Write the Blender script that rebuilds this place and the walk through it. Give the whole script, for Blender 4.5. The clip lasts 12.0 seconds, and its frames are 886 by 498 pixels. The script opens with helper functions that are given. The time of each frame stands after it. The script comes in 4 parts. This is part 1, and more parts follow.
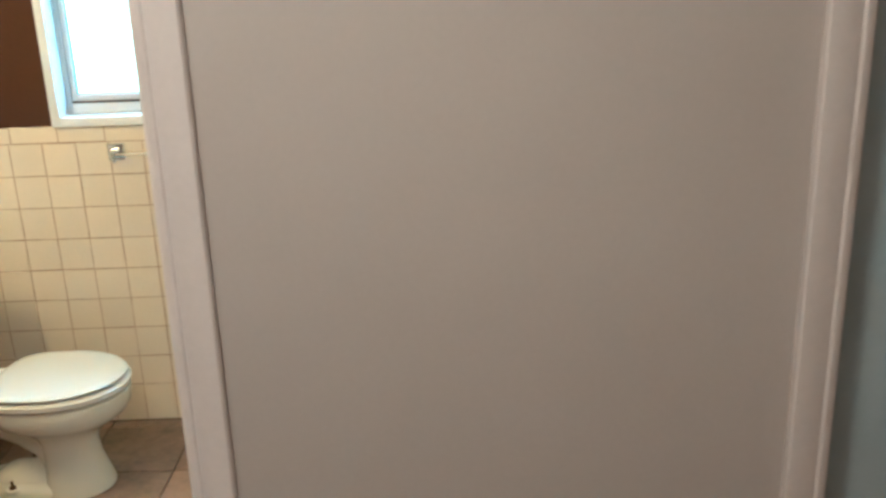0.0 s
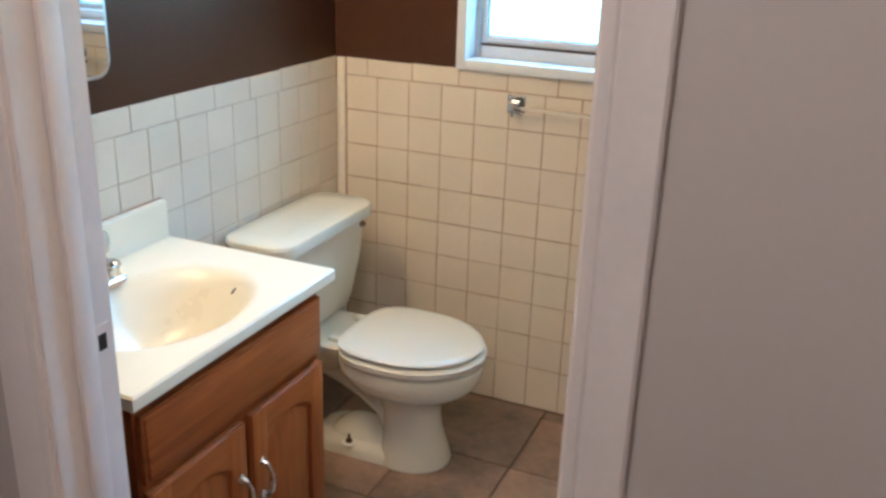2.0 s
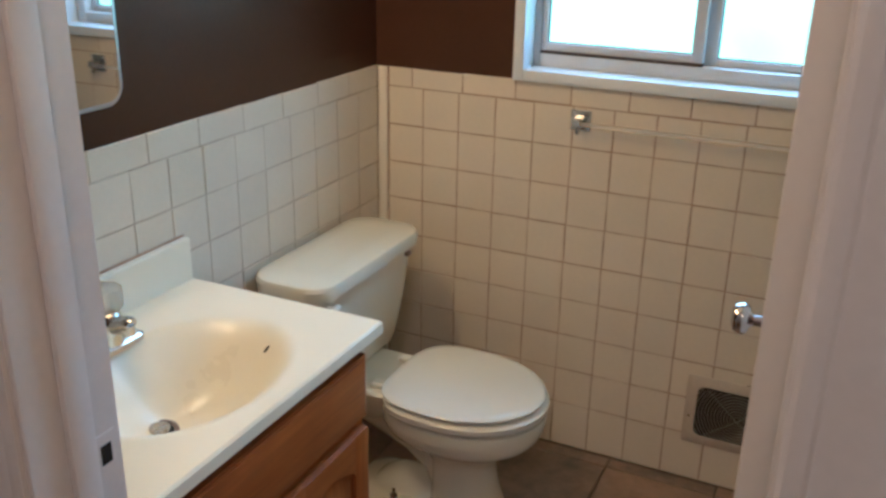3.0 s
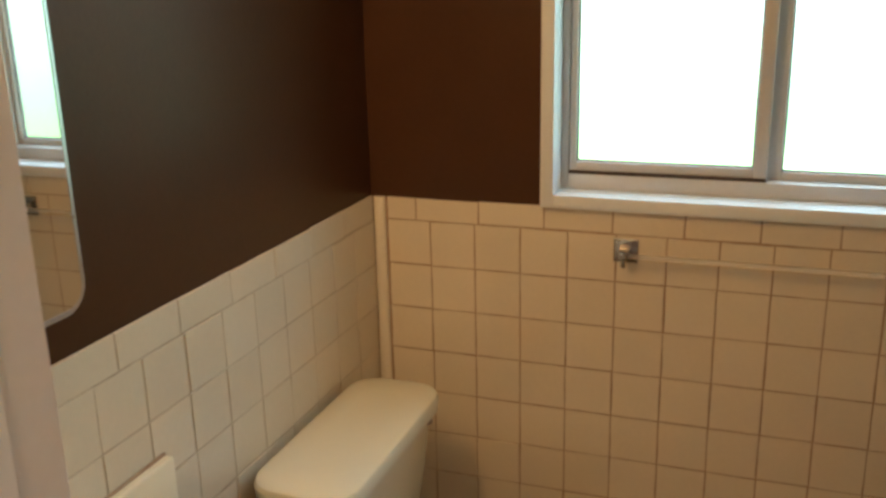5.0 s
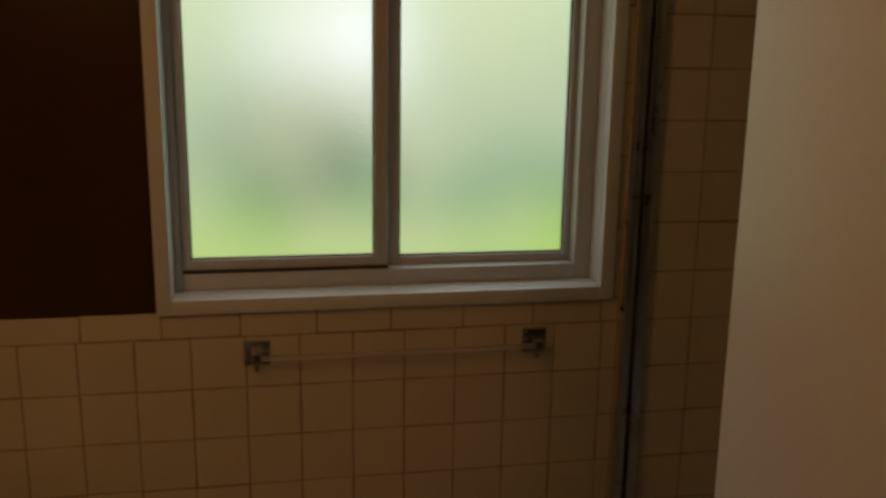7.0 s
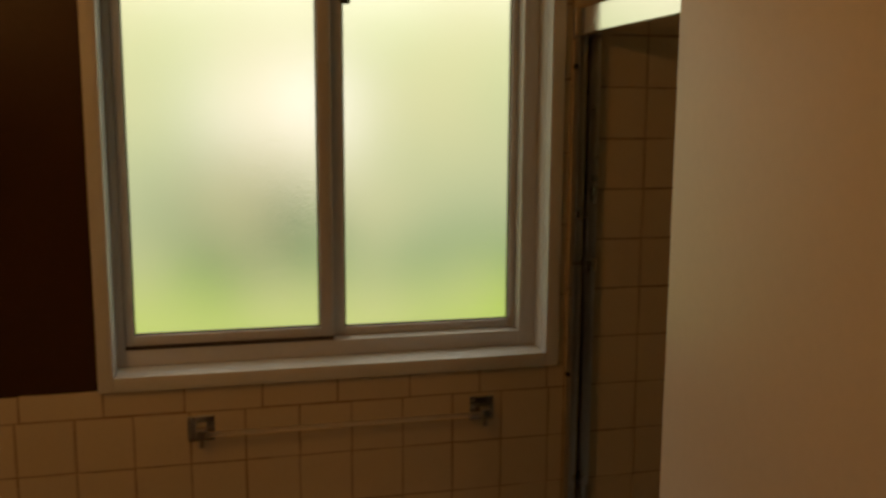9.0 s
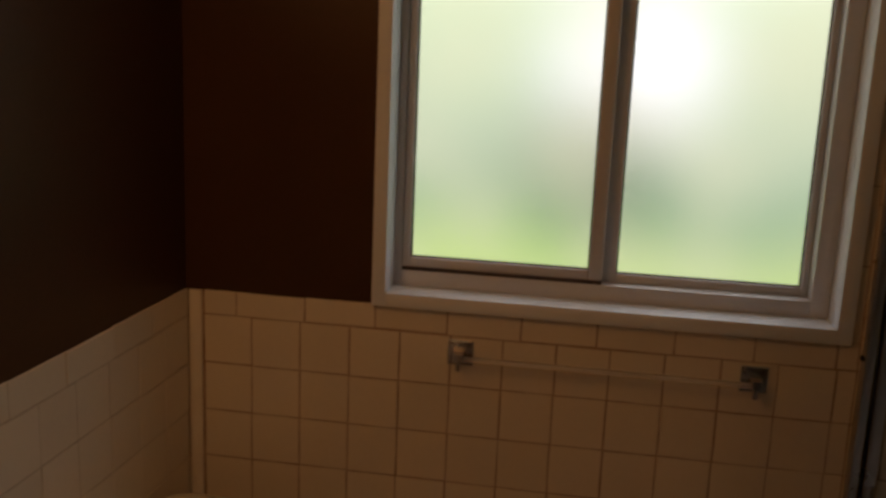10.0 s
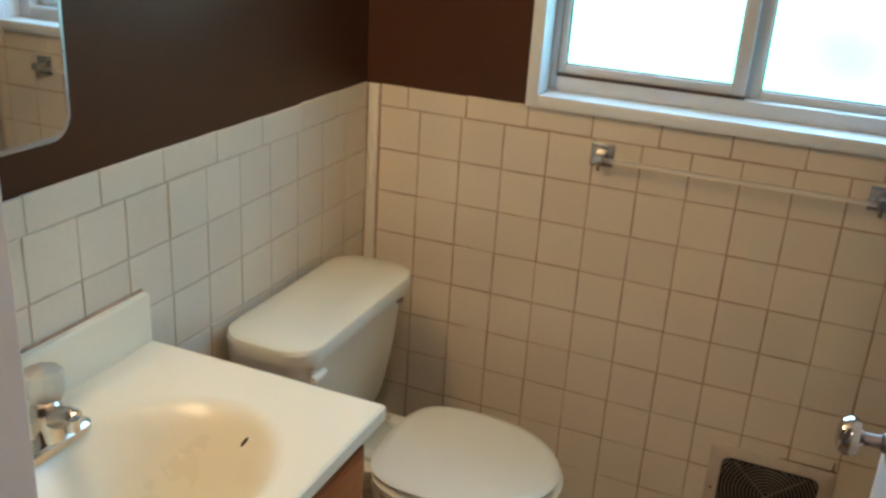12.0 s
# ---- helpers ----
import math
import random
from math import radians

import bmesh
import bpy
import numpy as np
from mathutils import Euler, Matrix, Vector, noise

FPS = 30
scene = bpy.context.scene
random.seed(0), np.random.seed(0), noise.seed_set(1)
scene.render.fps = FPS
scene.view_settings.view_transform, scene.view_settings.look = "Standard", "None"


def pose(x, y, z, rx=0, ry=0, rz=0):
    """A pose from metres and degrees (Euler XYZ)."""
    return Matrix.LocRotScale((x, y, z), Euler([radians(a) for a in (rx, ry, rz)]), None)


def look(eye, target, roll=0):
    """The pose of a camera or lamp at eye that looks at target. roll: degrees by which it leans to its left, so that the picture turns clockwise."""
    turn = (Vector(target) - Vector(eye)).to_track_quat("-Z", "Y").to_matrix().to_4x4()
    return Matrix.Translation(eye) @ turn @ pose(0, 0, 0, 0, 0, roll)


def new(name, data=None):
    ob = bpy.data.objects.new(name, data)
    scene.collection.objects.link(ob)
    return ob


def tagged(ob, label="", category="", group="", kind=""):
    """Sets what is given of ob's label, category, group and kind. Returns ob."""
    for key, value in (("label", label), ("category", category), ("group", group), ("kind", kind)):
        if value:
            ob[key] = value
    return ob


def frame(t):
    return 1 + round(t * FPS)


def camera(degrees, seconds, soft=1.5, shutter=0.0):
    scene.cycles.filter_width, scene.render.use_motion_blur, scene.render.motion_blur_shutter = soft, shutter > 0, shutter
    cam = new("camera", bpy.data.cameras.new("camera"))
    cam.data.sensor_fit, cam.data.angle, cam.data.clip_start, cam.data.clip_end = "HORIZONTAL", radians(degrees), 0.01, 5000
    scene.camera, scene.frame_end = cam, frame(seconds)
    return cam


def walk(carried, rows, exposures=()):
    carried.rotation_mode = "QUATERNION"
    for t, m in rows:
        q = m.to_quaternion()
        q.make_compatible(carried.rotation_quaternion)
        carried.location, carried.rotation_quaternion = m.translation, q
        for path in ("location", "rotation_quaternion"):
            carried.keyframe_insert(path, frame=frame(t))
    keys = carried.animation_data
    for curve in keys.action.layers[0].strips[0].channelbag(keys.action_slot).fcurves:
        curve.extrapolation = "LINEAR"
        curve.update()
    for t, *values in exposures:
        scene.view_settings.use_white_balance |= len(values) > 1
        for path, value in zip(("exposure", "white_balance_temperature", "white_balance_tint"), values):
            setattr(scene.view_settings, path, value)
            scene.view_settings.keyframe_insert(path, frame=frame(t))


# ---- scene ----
cam = camera(52.0, 12.0, soft=2.8, shutter=0.2)
PATH = [
    (0, (1.661, -2.96, 1.536), (1.666, -1.053, 0.931), -1.9),
    (0.5, (1.622, -2.842, 1.51), (1.425, -0.945, 0.91), -0.5),
    (1, (1.612, -2.707, 1.51), (1.125, -0.875, 0.873), 1.7),
    (1.5, (1.571, -2.617, 1.503), (0.88, -0.878, 0.798), 2.8),
    (2, (1.458, -2.517, 1.491), (0.723, -0.791, 0.798), 1.9),
    (2.5, (1.335, -2.41, 1.497), (0.631, -0.681, 0.78), 2.5),
    (3, (1.267, -2.264, 1.502), (0.481, -0.571, 0.783), 1.2),
    (3.2, (1.218, -2.19, 1.475), (0.397, -0.498, 0.794), 2.0),
    (4.8, (0.867, -1.975, 1.512), (0.205, -0.185, 0.914), -0.7),
    (5, (0.889, -1.937, 1.544), (0.226, -0.136, 0.983), -1.3),
    (5.5, (0.792, -1.835, 1.564), (0.24, 0.032, 1.107), -0.9),
    (6, (0.7, -1.801, 1.581), (0.394, 0.125, 1.137), -0.2),
    (6.5, (0.685, -1.781, 1.619), (0.669, 0.15, 1.098), -1.1),
    (7, (0.645, -1.814, 1.592), (1.011, 0.103, 1.155), 0.9),
    (7.2, (0.624, -1.802, 1.587), (1.1, 0.095, 1.17), 0.6),
    (8.8, (0.611, -1.835, 1.608), (1.233, 0.05, 1.361), 0.7),
    (9, (0.663, -1.834, 1.609), (1.129, 0.088, 1.31), 0.3),
    (9.5, (0.818, -1.817, 1.58), (0.821, 0.156, 1.248), 1.2),
    (10, (0.851, -1.805, 1.557), (0.537, 0.131, 1.162), 2.4),
    (10.5, (0.878, -1.832, 1.539), (0.368, 0.033, 1.029), 2.7),
    (11, (0.925, -1.887, 1.52), (0.352, -0.083, 0.873), 2.3),
    (11.5, (0.974, -1.975, 1.5), (0.379, -0.209, 0.774), 3.4),
    (12, (1.026, -2.011, 1.5), (0.338, -0.278, 0.777), 3.7),
]
EXPOSURES = [
    (0.0, 1.02, 3700, -3), (1.0, 0.75, 3700, 0), (1.5, 0.3, 3650, 2), (2.0, 0.54, 3720, 7), (2.5, 0.22, 3720, 9), (3.2, -0.18, 3920, 8), (5.0, -0.43, 5050, 10), (6.0, -1.33, 5900, 6), (7.0, -2.74, 6450, 21),
    (8.8, -2.72, 8300, 24), (9.0, -2.72, 7900, 24), (9.5, -2.65, 6350, 31), (10.0, -2.5, 6350, 35), (10.5, -1.75, 6400, 43), (11.0, -0.58, 5850, 34), (11.5, -0.38, 4650, 8), (12.0, -0.18, 4060, 4),
]
walk(cam, [(t, look(eye, target, roll)) for t, eye, target, roll in PATH], EXPOSURES)

# ---- world and light ----
world = bpy.data.worlds.new("sky")
scene.world = world
world.use_nodes = True
_wt = world.node_tree
_sky = _wt.nodes.new("ShaderNodeTexSky")
_sky.sky_type, _sky.sun_disc = "NISHITA", False
_sky.sun_elevation, _sky.sun_rotation = radians(48), radians(200)
_wt.links.new(_sky.outputs[0], _wt.nodes["Background"].inputs[0])
_wt.nodes["Background"].inputs[1].default_value = 0.1
sun = new("sun", bpy.data.lights.new("sun", "SUN"))
sun.data.energy, sun.data.angle, sun.data.color = 1.2, radians(10), (1.0, 0.95, 0.88)
sun.matrix_world = pose(0, -4, 8, 42, 0, 160)

BULB = 157.0      # glow of the globes over the mirror
HALL = 61.0       # glow of the hall's ceiling dome
GARDEN = 7.0     # glow of the garden beyond the window

# plan, in metres
P = 0.1095       # tile pitch
S = 0.036        # corner strip
ZC = 1.006       # under side of the cap course
H = 1.06         # top of the cap course
YI, YH = -1.575, -1.70   # door wall, bath side and hall side
JL, JR = 0.520, 1.254   # faces of the door jambs
CEIL = 2.42
F = -0.012        # top of the floor
XE = 2.16        # far side of the tub alcove
YB = -3.45       # far side of the hall


# ---- materials ----
def mat(name, col, rough=0.5, metal=0.0, var=0.12, scale=6.0, fine=90.0, bump=0.0, bump_scale=120.0, rnd=0.0, rough_var=0.1,
        spec=0.5, coat=0.0, tint=None, tint_amount=0.0):
    """A painted or mineral surface: two scales of noise on colour, one on gloss, fine relief."""
    m = bpy.data.materials.new(name)
    m.use_nodes = True
    nt = m.node_tree
    n, l = nt.nodes, nt.links
    b = n["Principled BSDF"]
    tc = n.new("ShaderNodeTexCoord")
    big, small = n.new("ShaderNodeTexNoise"), n.new("ShaderNodeTexNoise")
    big.inputs["Scale"].default_value, small.inputs["Scale"].default_value = scale, fine
    big.inputs["Detail"].default_value, small.inputs["Detail"].default_value = 4, 3
    geo = n.new("ShaderNodeNewGeometry")
    l.new(geo.outputs["Position"], big.inputs["Vector"])
    l.new(geo.outputs["Position"], small.inputs["Vector"])
    add = n.new("ShaderNodeMath")
    add.operation = "MULTIPLY_ADD"
    l.new(big.outputs[0], add.inputs[0])
    add.inputs[1].default_value = 0.65
    sm = n.new("ShaderNodeMath")
    sm.operation = "MULTIPLY"
    l.new(small.outputs[0], sm.inputs[0])
    sm.inputs[1].default_value = 0.35
    l.new(sm.outputs[0], add.inputs[2])
    fac = add.outputs[0]
    if rnd:
        oi = n.new("ShaderNodeObjectInfo")
        r = n.new("ShaderNodeMath")
        r.operation = "MULTIPLY_ADD"
        l.new(oi.outputs["Random"], r.inputs[0])
        r.inputs[1].default_value = rnd
        sub = n.new("ShaderNodeMath")
        sub.operation = "SUBTRACT"
        l.new(fac, sub.inputs[0])
        sub.inputs[1].default_value = rnd / 2
        l.new(sub.outputs[0], r.inputs[2])
        fac = r.outputs[0]
    ramp = n.new("ShaderNodeValToRGB")
    lo = [max(0, c * (1 - var)) for c in col]
    hi = [min(1, c * (1 + var)) for c in col]
    if tint:
        lo = [a + (t - a) * tint_amount for a, t in zip(lo, tint)]
    ramp.color_ramp.elements[0].color, ramp.color_ramp.elements[1].color = (*lo, 1), (*hi, 1)
    ramp.color_ramp.elements[0].position, ramp.color_ramp.elements[1].position = 0.3, 0.7
    l.new(fac, ramp.inputs[0])
    l.new(ramp.outputs[0], b.inputs["Base Color"])
    mr = n.new("ShaderNodeMapRange")
    mr.inputs["To Min"].default_value, mr.inputs["To Max"].default_value = max(0.02, rough - rough_var), min(1, rough + rough_var)
    l.new(big.outputs[0], mr.inputs[0])
    l.new(mr.outputs[0], b.inputs["Roughness"])
    b.inputs["Metallic"].default_value = metal
    b.inputs["Specular IOR Level"].default_value = spec
    b.inputs["Coat Weight"].default_value = coat
    if bump:
        bn = n.new("ShaderNodeTexNoise")
        bn.inputs["Scale"].default_value = bump_scale
        bn.inputs["Detail"].default_value = 3
        l.new(geo.outputs["Position"], bn.inputs["Vector"])
        bp = n.new("ShaderNodeBump")
        bp.inputs["Strength"].default_value = bump
        bp.inputs["Distance"].default_value = 0.003
        l.new(bn.outputs[0], bp.inputs["Height"])
        l.new(bp.outputs[0], b.inputs["Normal"])
    return m


def wood(name, dark, light, along="Z"):
    m = bpy.data.materials.new(name)
    m.use_nodes = True
    n, l = m.node_tree.nodes, m.node_tree.links
    b = n["Principled BSDF"]
    geo = n.new("ShaderNodeNewGeometry")
    mp = n.new("ShaderNodeMapping")
    mp.inputs["Scale"].default_value = (55, 55, 4) if along == "Z" else (55, 4, 55)
    l.new(geo.outputs["Position"], mp.inputs["Vector"])
    a = n.new("ShaderNodeTexNoise")
    a.inputs["Scale"].default_value, a.inputs["Detail"].default_value, a.inputs["Distortion"].default_value = 1.0, 6, 0.6
    l.new(mp.outputs[0], a.inputs["Vector"])
    big = n.new("ShaderNodeTexNoise")
    big.inputs["Scale"].default_value = 7
    l.new(geo.outputs["Position"], big.inputs["Vector"])
    mx = n.new("ShaderNodeMath")
    mx.operation = "MULTIPLY_ADD"
    l.new(a.outputs[0], mx.inputs[0])
    mx.inputs[1].default_value = 0.7
    mm = n.new("ShaderNodeMath")
    mm.operation = "MULTIPLY"
    l.new(big.outputs[0], mm.inputs[0])
    mm.inputs[1].default_value = 0.3
    l.new(mm.outputs[0], mx.inputs[2])
    ramp = n.new("ShaderNodeValToRGB")
    ramp.color_ramp.elements[0].color, ramp.color_ramp.elements[1].color = (*dark, 1), (*light, 1)
    ramp.color_ramp.elements[0].position, ramp.color_ramp.elements[1].position = 0.22, 0.80
    l.new(mx.outputs[0], ramp.inputs[0])
    l.new(ramp.outputs[0], b.inputs["Base Color"])
    b.inputs["Roughness"].default_value = 0.46
    b.inputs["Specular IOR Level"].default_value = 0.28
    bp = n.new("ShaderNodeBump")
    bp.inputs["Strength"].default_value, bp.inputs["Distance"].default_value = 0.12, 0.002
    l.new(a.outputs[0], bp.inputs["Height"])
    l.new(bp.outputs[0], b.inputs["Normal"])
    return m


def glow(name, col, strength):
    m = bpy.data.materials.new(name)
    m.use_nodes = True
    b = m.node_tree.nodes["Principled BSDF"]
    b.inputs["Base Color"].default_value = (0.8, 0.8, 0.8, 1)
    b.inputs["Emission Color"].default_value, b.inputs["Emission Strength"].default_value = (*col, 1), strength
    return m


def glass(name, rough, col=(1, 1, 1), ior=1.45, bump=0.0, bump_scale=300):
    m = bpy.data.materials.new(name)
    m.use_nodes = True
    n, l = m.node_tree.nodes, m.node_tree.links
    b = n["Principled BSDF"]
    b.inputs["Base Color"].default_value = (*col, 1)
    b.inputs["Transmission Weight"].default_value, b.inputs["Roughness"].default_value, b.inputs["IOR"].default_value = 1.0, rough, ior
    if bump:
        geo = n.new("ShaderNodeNewGeometry")
        bn = n.new("ShaderNodeTexNoise")
        bn.inputs["Scale"].default_value = bump_scale
        l.new(geo.outputs["Position"], bn.inputs["Vector"])
        bp = n.new("ShaderNodeBump")
        bp.inputs["Strength"].default_value, bp.inputs["Distance"].default_value = bump, 0.002
        l.new(bn.outputs[0], bp.inputs["Height"])
        l.new(bp.outputs[0], b.inputs["Normal"])
    return m


def garden(name):
    """Lawn below, bushes above it, a bright gap of sky between trees."""
    m = bpy.data.materials.new(name)
    m.use_nodes = True
    n, l = m.node_tree.nodes, m.node_tree.links
    n.remove(n["Principled BSDF"])
    geo = n.new("ShaderNodeNewGeometry")
    sep = n.new("ShaderNodeSeparateXYZ")
    l.new(geo.outputs["Position"], sep.inputs[0])
    no = n.new("ShaderNodeTexNoise")
    no.inputs["Scale"].default_value, no.inputs["Detail"].default_value = 0.9, 4
    l.new(geo.outputs["Position"], no.inputs["Vector"])
    h = n.new("ShaderNodeMath")
    h.operation = "MULTIPLY_ADD"
    l.new(no.outputs[0], h.inputs[0])
    h.inputs[1].default_value = 1.1
    l.new(sep.outputs["Z"], h.inputs[2])
    mr = n.new("ShaderNodeMapRange")
    mr.inputs["From Min"].default_value, mr.inputs["From Max"].default_value = -1.0, 5.0
    l.new(h.outputs[0], mr.inputs[0])
    ramp = n.new("ShaderNodeValToRGB")
    cr = ramp.color_ramp
    cr.elements[0].position, cr.elements[0].color = 0.20, (0.37, 0.66, 0.11, 1)
    cr.elements[1].position, cr.elements[1].color = 0.60, (0.60, 0.81, 0.46, 1)
    for p, c in ((0.30, (0.43, 0.68, 0.13, 1)), (0.37, (0.20, 0.38, 0.20, 1)), (0.45, (0.44, 0.57, 0.36, 1)), (0.74, (1.5, 1.65, 1.5, 1))):
        e = cr.elements.new(p)
        e.color = c
    l.new(mr.outputs[0], ramp.inputs[0])
    # gap of open sky
    dist = n.new("ShaderNodeVectorMath")
    dist.operation = "DISTANCE"
    l.new(geo.outputs["Position"], dist.inputs[0])
    dist.inputs[1].default_value = (1.05, 4.0, 1.62)
    gap = n.new("ShaderNodeMapRange")
    gap.interpolation_type = "SMOOTHSTEP"
    gap.inputs["From Min"].default_value, gap.inputs["From Max"].default_value = 0.0, 0.82
    gap.inputs["To Min"].default_value, gap.inputs["To Max"].default_value = 1.0, 0.0
    l.new(dist.outputs["Value"], gap.inputs[0])
    mix = n.new("ShaderNodeMix")
    mix.data_type = "RGBA"
    l.new(gap.outputs[0], mix.inputs["Factor"])
    l.new(ramp.outputs[0], mix.inputs["A"])
    mix.inputs["B"].default_value = (1.17, 1.28, 1.25, 1)
    # a dark bush low in the middle
    bd = n.new("ShaderNodeVectorMath")
    bd.operation = "DISTANCE"
    l.new(geo.outputs["Position"], bd.inputs[0])
    bd.inputs[1].default_value = (0.86, 4.0, 0.95)
    bush = n.new("ShaderNodeMapRange")
    bush.interpolation_type = "SMOOTHSTEP"
    bush.inputs["From Min"].default_value, bush.inputs["From Max"].default_value = 0.05, 0.68
    bush.inputs["To Min"].default_value, bush.inputs["To Max"].default_value = 0.88, 0.0
    l.new(bd.outputs["Value"], bush.inputs[0])
    mixb = n.new("ShaderNodeMix")
    mixb.data_type = "RGBA"
    l.new(bush.outputs[0], mixb.inputs["Factor"])
    l.new(mix.outputs["Result"], mixb.inputs["A"])
    mixb.inputs["B"].default_value = (0.06, 0.13, 0.065, 1)
    # patches of yellower leaves; glow dimmed at the sides, added to cut light on the walls
    pn = n.new("ShaderNodeTexNoise")
    pn.inputs["Scale"].default_value, pn.inputs["Detail"].default_value = 1.7, 2
    l.new(geo.outputs["Position"], pn.inputs["Vector"])
    pr = n.new("ShaderNodeMapRange")
    pr.inputs["From Min"].default_value, pr.inputs["From Max"].default_value = 0.42, 0.62
    pr.inputs["To Max"].default_value = 0.55
    l.new(pn.outputs[0], pr.inputs[0])
    mix2 = n.new("ShaderNodeMix")
    mix2.data_type = "RGBA"
    l.new(pr.outputs[0], mix2.inputs["Factor"])
    l.new(mixb.outputs["Result"], mix2.inputs["A"])
    mix2.inputs["B"].default_value = (0.74, 0.78, 0.48, 1)
    ax = n.new("ShaderNodeMath")
    ax.operation = "SUBTRACT"
    l.new(sep.outputs["X"], ax.inputs[0])
    ax.inputs[1].default_value = 0.8
    ab = n.new("ShaderNodeMath")
    ab.operation = "ABSOLUTE"
    l.new(ax.outputs[0], ab.inputs[0])
    side_dim = n.new("ShaderNodeMapRange")
    side_dim.inputs["From Min"].default_value, side_dim.inputs["From Max"].default_value = 1.9, 3.2
    side_dim.inputs["To Min"].default_value, side_dim.inputs["To Max"].default_value = 1.0, 0.55
    l.new(ab.outputs[0], side_dim.inputs[0])
    st = n.new("ShaderNodeMath")
    st.operation = "MULTIPLY"
    l.new(side_dim.outputs[0], st.inputs[0])
    st.inputs[1].default_value = GARDEN
    em = n.new("ShaderNodeEmission")
    l.new(st.outputs[0], em.inputs["Strength"])
    l.new(mix2.outputs["Result"], em.inputs["Color"])
    l.new(em.outputs[0], n["Material Output"].inputs["Surface"])
    return m


BROWN = mat("brown_paint", (0.064, 0.029, 0.013), 0.36, spec=0.20, var=0.12, scale=3, bump=0.10, bump_scale=160)
GREIGE = mat("hall_paint", (0.51, 0.46, 0.425), 0.7, var=0.04, scale=2, bump=0.08, bump_scale=200)
CEILING = mat("ceiling_paint", (0.78, 0.77, 0.74), 0.85, var=0.03, bump=0.2, bump_scale=90)
TRIM = mat("trim_paint", (0.74, 0.675, 0.645), 0.4, var=0.05, scale=9, bump=0.06, bump_scale=60)
DOORPAINT = mat("door_paint", (0.76, 0.68, 0.60), 0.42, var=0.04, scale=3, bump=0.05, bump_scale=80)
WINTRIM = mat("window_paint", (0.76, 0.80, 0.86), 0.42, var=0.04, scale=8, bump=0.08, bump_scale=70)
VINYL = mat("vinyl", (0.60, 0.605, 0.62), 0.4, var=0.06, scale=12)
# dirt of the window track; also the painted shade of the shower jamb's gap
GRIME_AND_GAP = mat("track_grime_and_gap_shade", (0.060, 0.040, 0.032), 0.7, var=0.4, scale=20)
GASKET = mat("glazing_rubber", (0.17, 0.165, 0.16), 0.6, var=0.3, scale=14)
TILE = mat("glazed_tile", (0.74, 0.665, 0.525), 0.24, var=0.045, scale=5, rnd=0.22, bump=0.05, bump_scale=30, rough_var=0.06)
GROUT = mat("grout", (0.44, 0.34, 0.24), 0.9, var=0.22, scale=7, fine=45, tint=(0.24, 0.115, 0.045), tint_amount=0.8)
GROUTW = mat("pale_grout", (0.56, 0.50, 0.38), 0.9, var=0.16, scale=6, fine=40, tint=(0.30, 0.18, 0.09), tint_amount=0.6)
CAULK = mat("caulk", (0.80, 0.75, 0.64), 0.45, var=0.06, scale=8)
FLOORTILE = mat("slate_look_tile", (0.245, 0.168, 0.115), 0.42, var=0.38, scale=7, fine=40, bump=0.35, bump_scale=18, rnd=0.3, tint=(0.12, 0.105, 0.095), tint_amount=0.5)
FLOORGROUT = mat("floor_grout", (0.12, 0.09, 0.07), 0.9, var=0.2)
HALLFLOOR = wood("hall_boards", (0.14, 0.075, 0.035), (0.26, 0.15, 0.075), "Y")
PORCELAIN = mat("porcelain", (0.72, 0.705, 0.58), 0.12, var=0.02, scale=3, coat=0.3, rough_var=0.04)
SEATPLASTIC = mat("seat_enamel", (0.78, 0.77, 0.69), 0.2, var=0.015, scale=4, rough_var=0.05)
MARBLE = mat("cultured_marble", (0.82, 0.76, 0.585), 0.28, var=0.012, scale=5, coat=0.1, rough_var=0.02)
OAK = wood("honey_oak", (0.150, 0.039, 0.004), (0.36, 0.112, 0.009), "Z")
OAKH = wood("honey_oak_rail", (0.150, 0.039, 0.004), (0.36, 0.112, 0.009), "Y")
# darker than the oak: the toe recess's shade is in the colour
OAKSHADE = mat("toe_recess_shade", (0.07, 0.03, 0.012), 0.6, var=0.2)
CHROME = mat("chrome", (0.86, 0.86, 0.87), 0.10, metal=1.0, var=0.02, rough_var=0.05)
KNOBCHROME = mat("worn_chrome", (0.50, 0.48, 0.47), 0.12, metal=1.0, var=0.1, scale=50, rough_var=0.05)
SHANK = mat("dull_shank", (0.26, 0.22, 0.22), 0.3, metal=1.0, var=0.2, scale=60)
NICKEL = mat("brushed_nickel", (0.62, 0.58, 0.52), 0.28, metal=1.0, var=0.08, scale=40)
BRASS = mat("worn_brass", (0.42, 0.24, 0.13), 0.35, metal=1.0, var=0.2, scale=40)
ALU = mat("aluminium", (0.60, 0.62, 0.66), 0.30, metal=1.0, var=0.08, scale=20)
WHITEALU = mat("bright_aluminium", (0.88, 0.89, 0.90), 0.12, metal=1.0, var=0.03, scale=20)
# black for small black parts, and for the shade painted into holes and gaps
BLACK = mat("black_and_hollow_shade", (0.012, 0.011, 0.010), 0.8, var=0.2)
RUST = mat("rusty_bolt", (0.10, 0.06, 0.035), 0.6, metal=0.6, var=0.4, scale=80)
VENTPLATE = mat("aged_enamel", (0.54, 0.47, 0.37), 0.5, var=0.12, scale=12, bump=0.05)
VENTRIB = mat("grille_metal", (0.30, 0.27, 0.23), 0.45, metal=0.5, var=0.25, scale=30)
MIRROR = mat("mirror_silver", (0.93, 0.94, 0.94), 0.02, metal=1.0, var=0.0, rough_var=0.0)
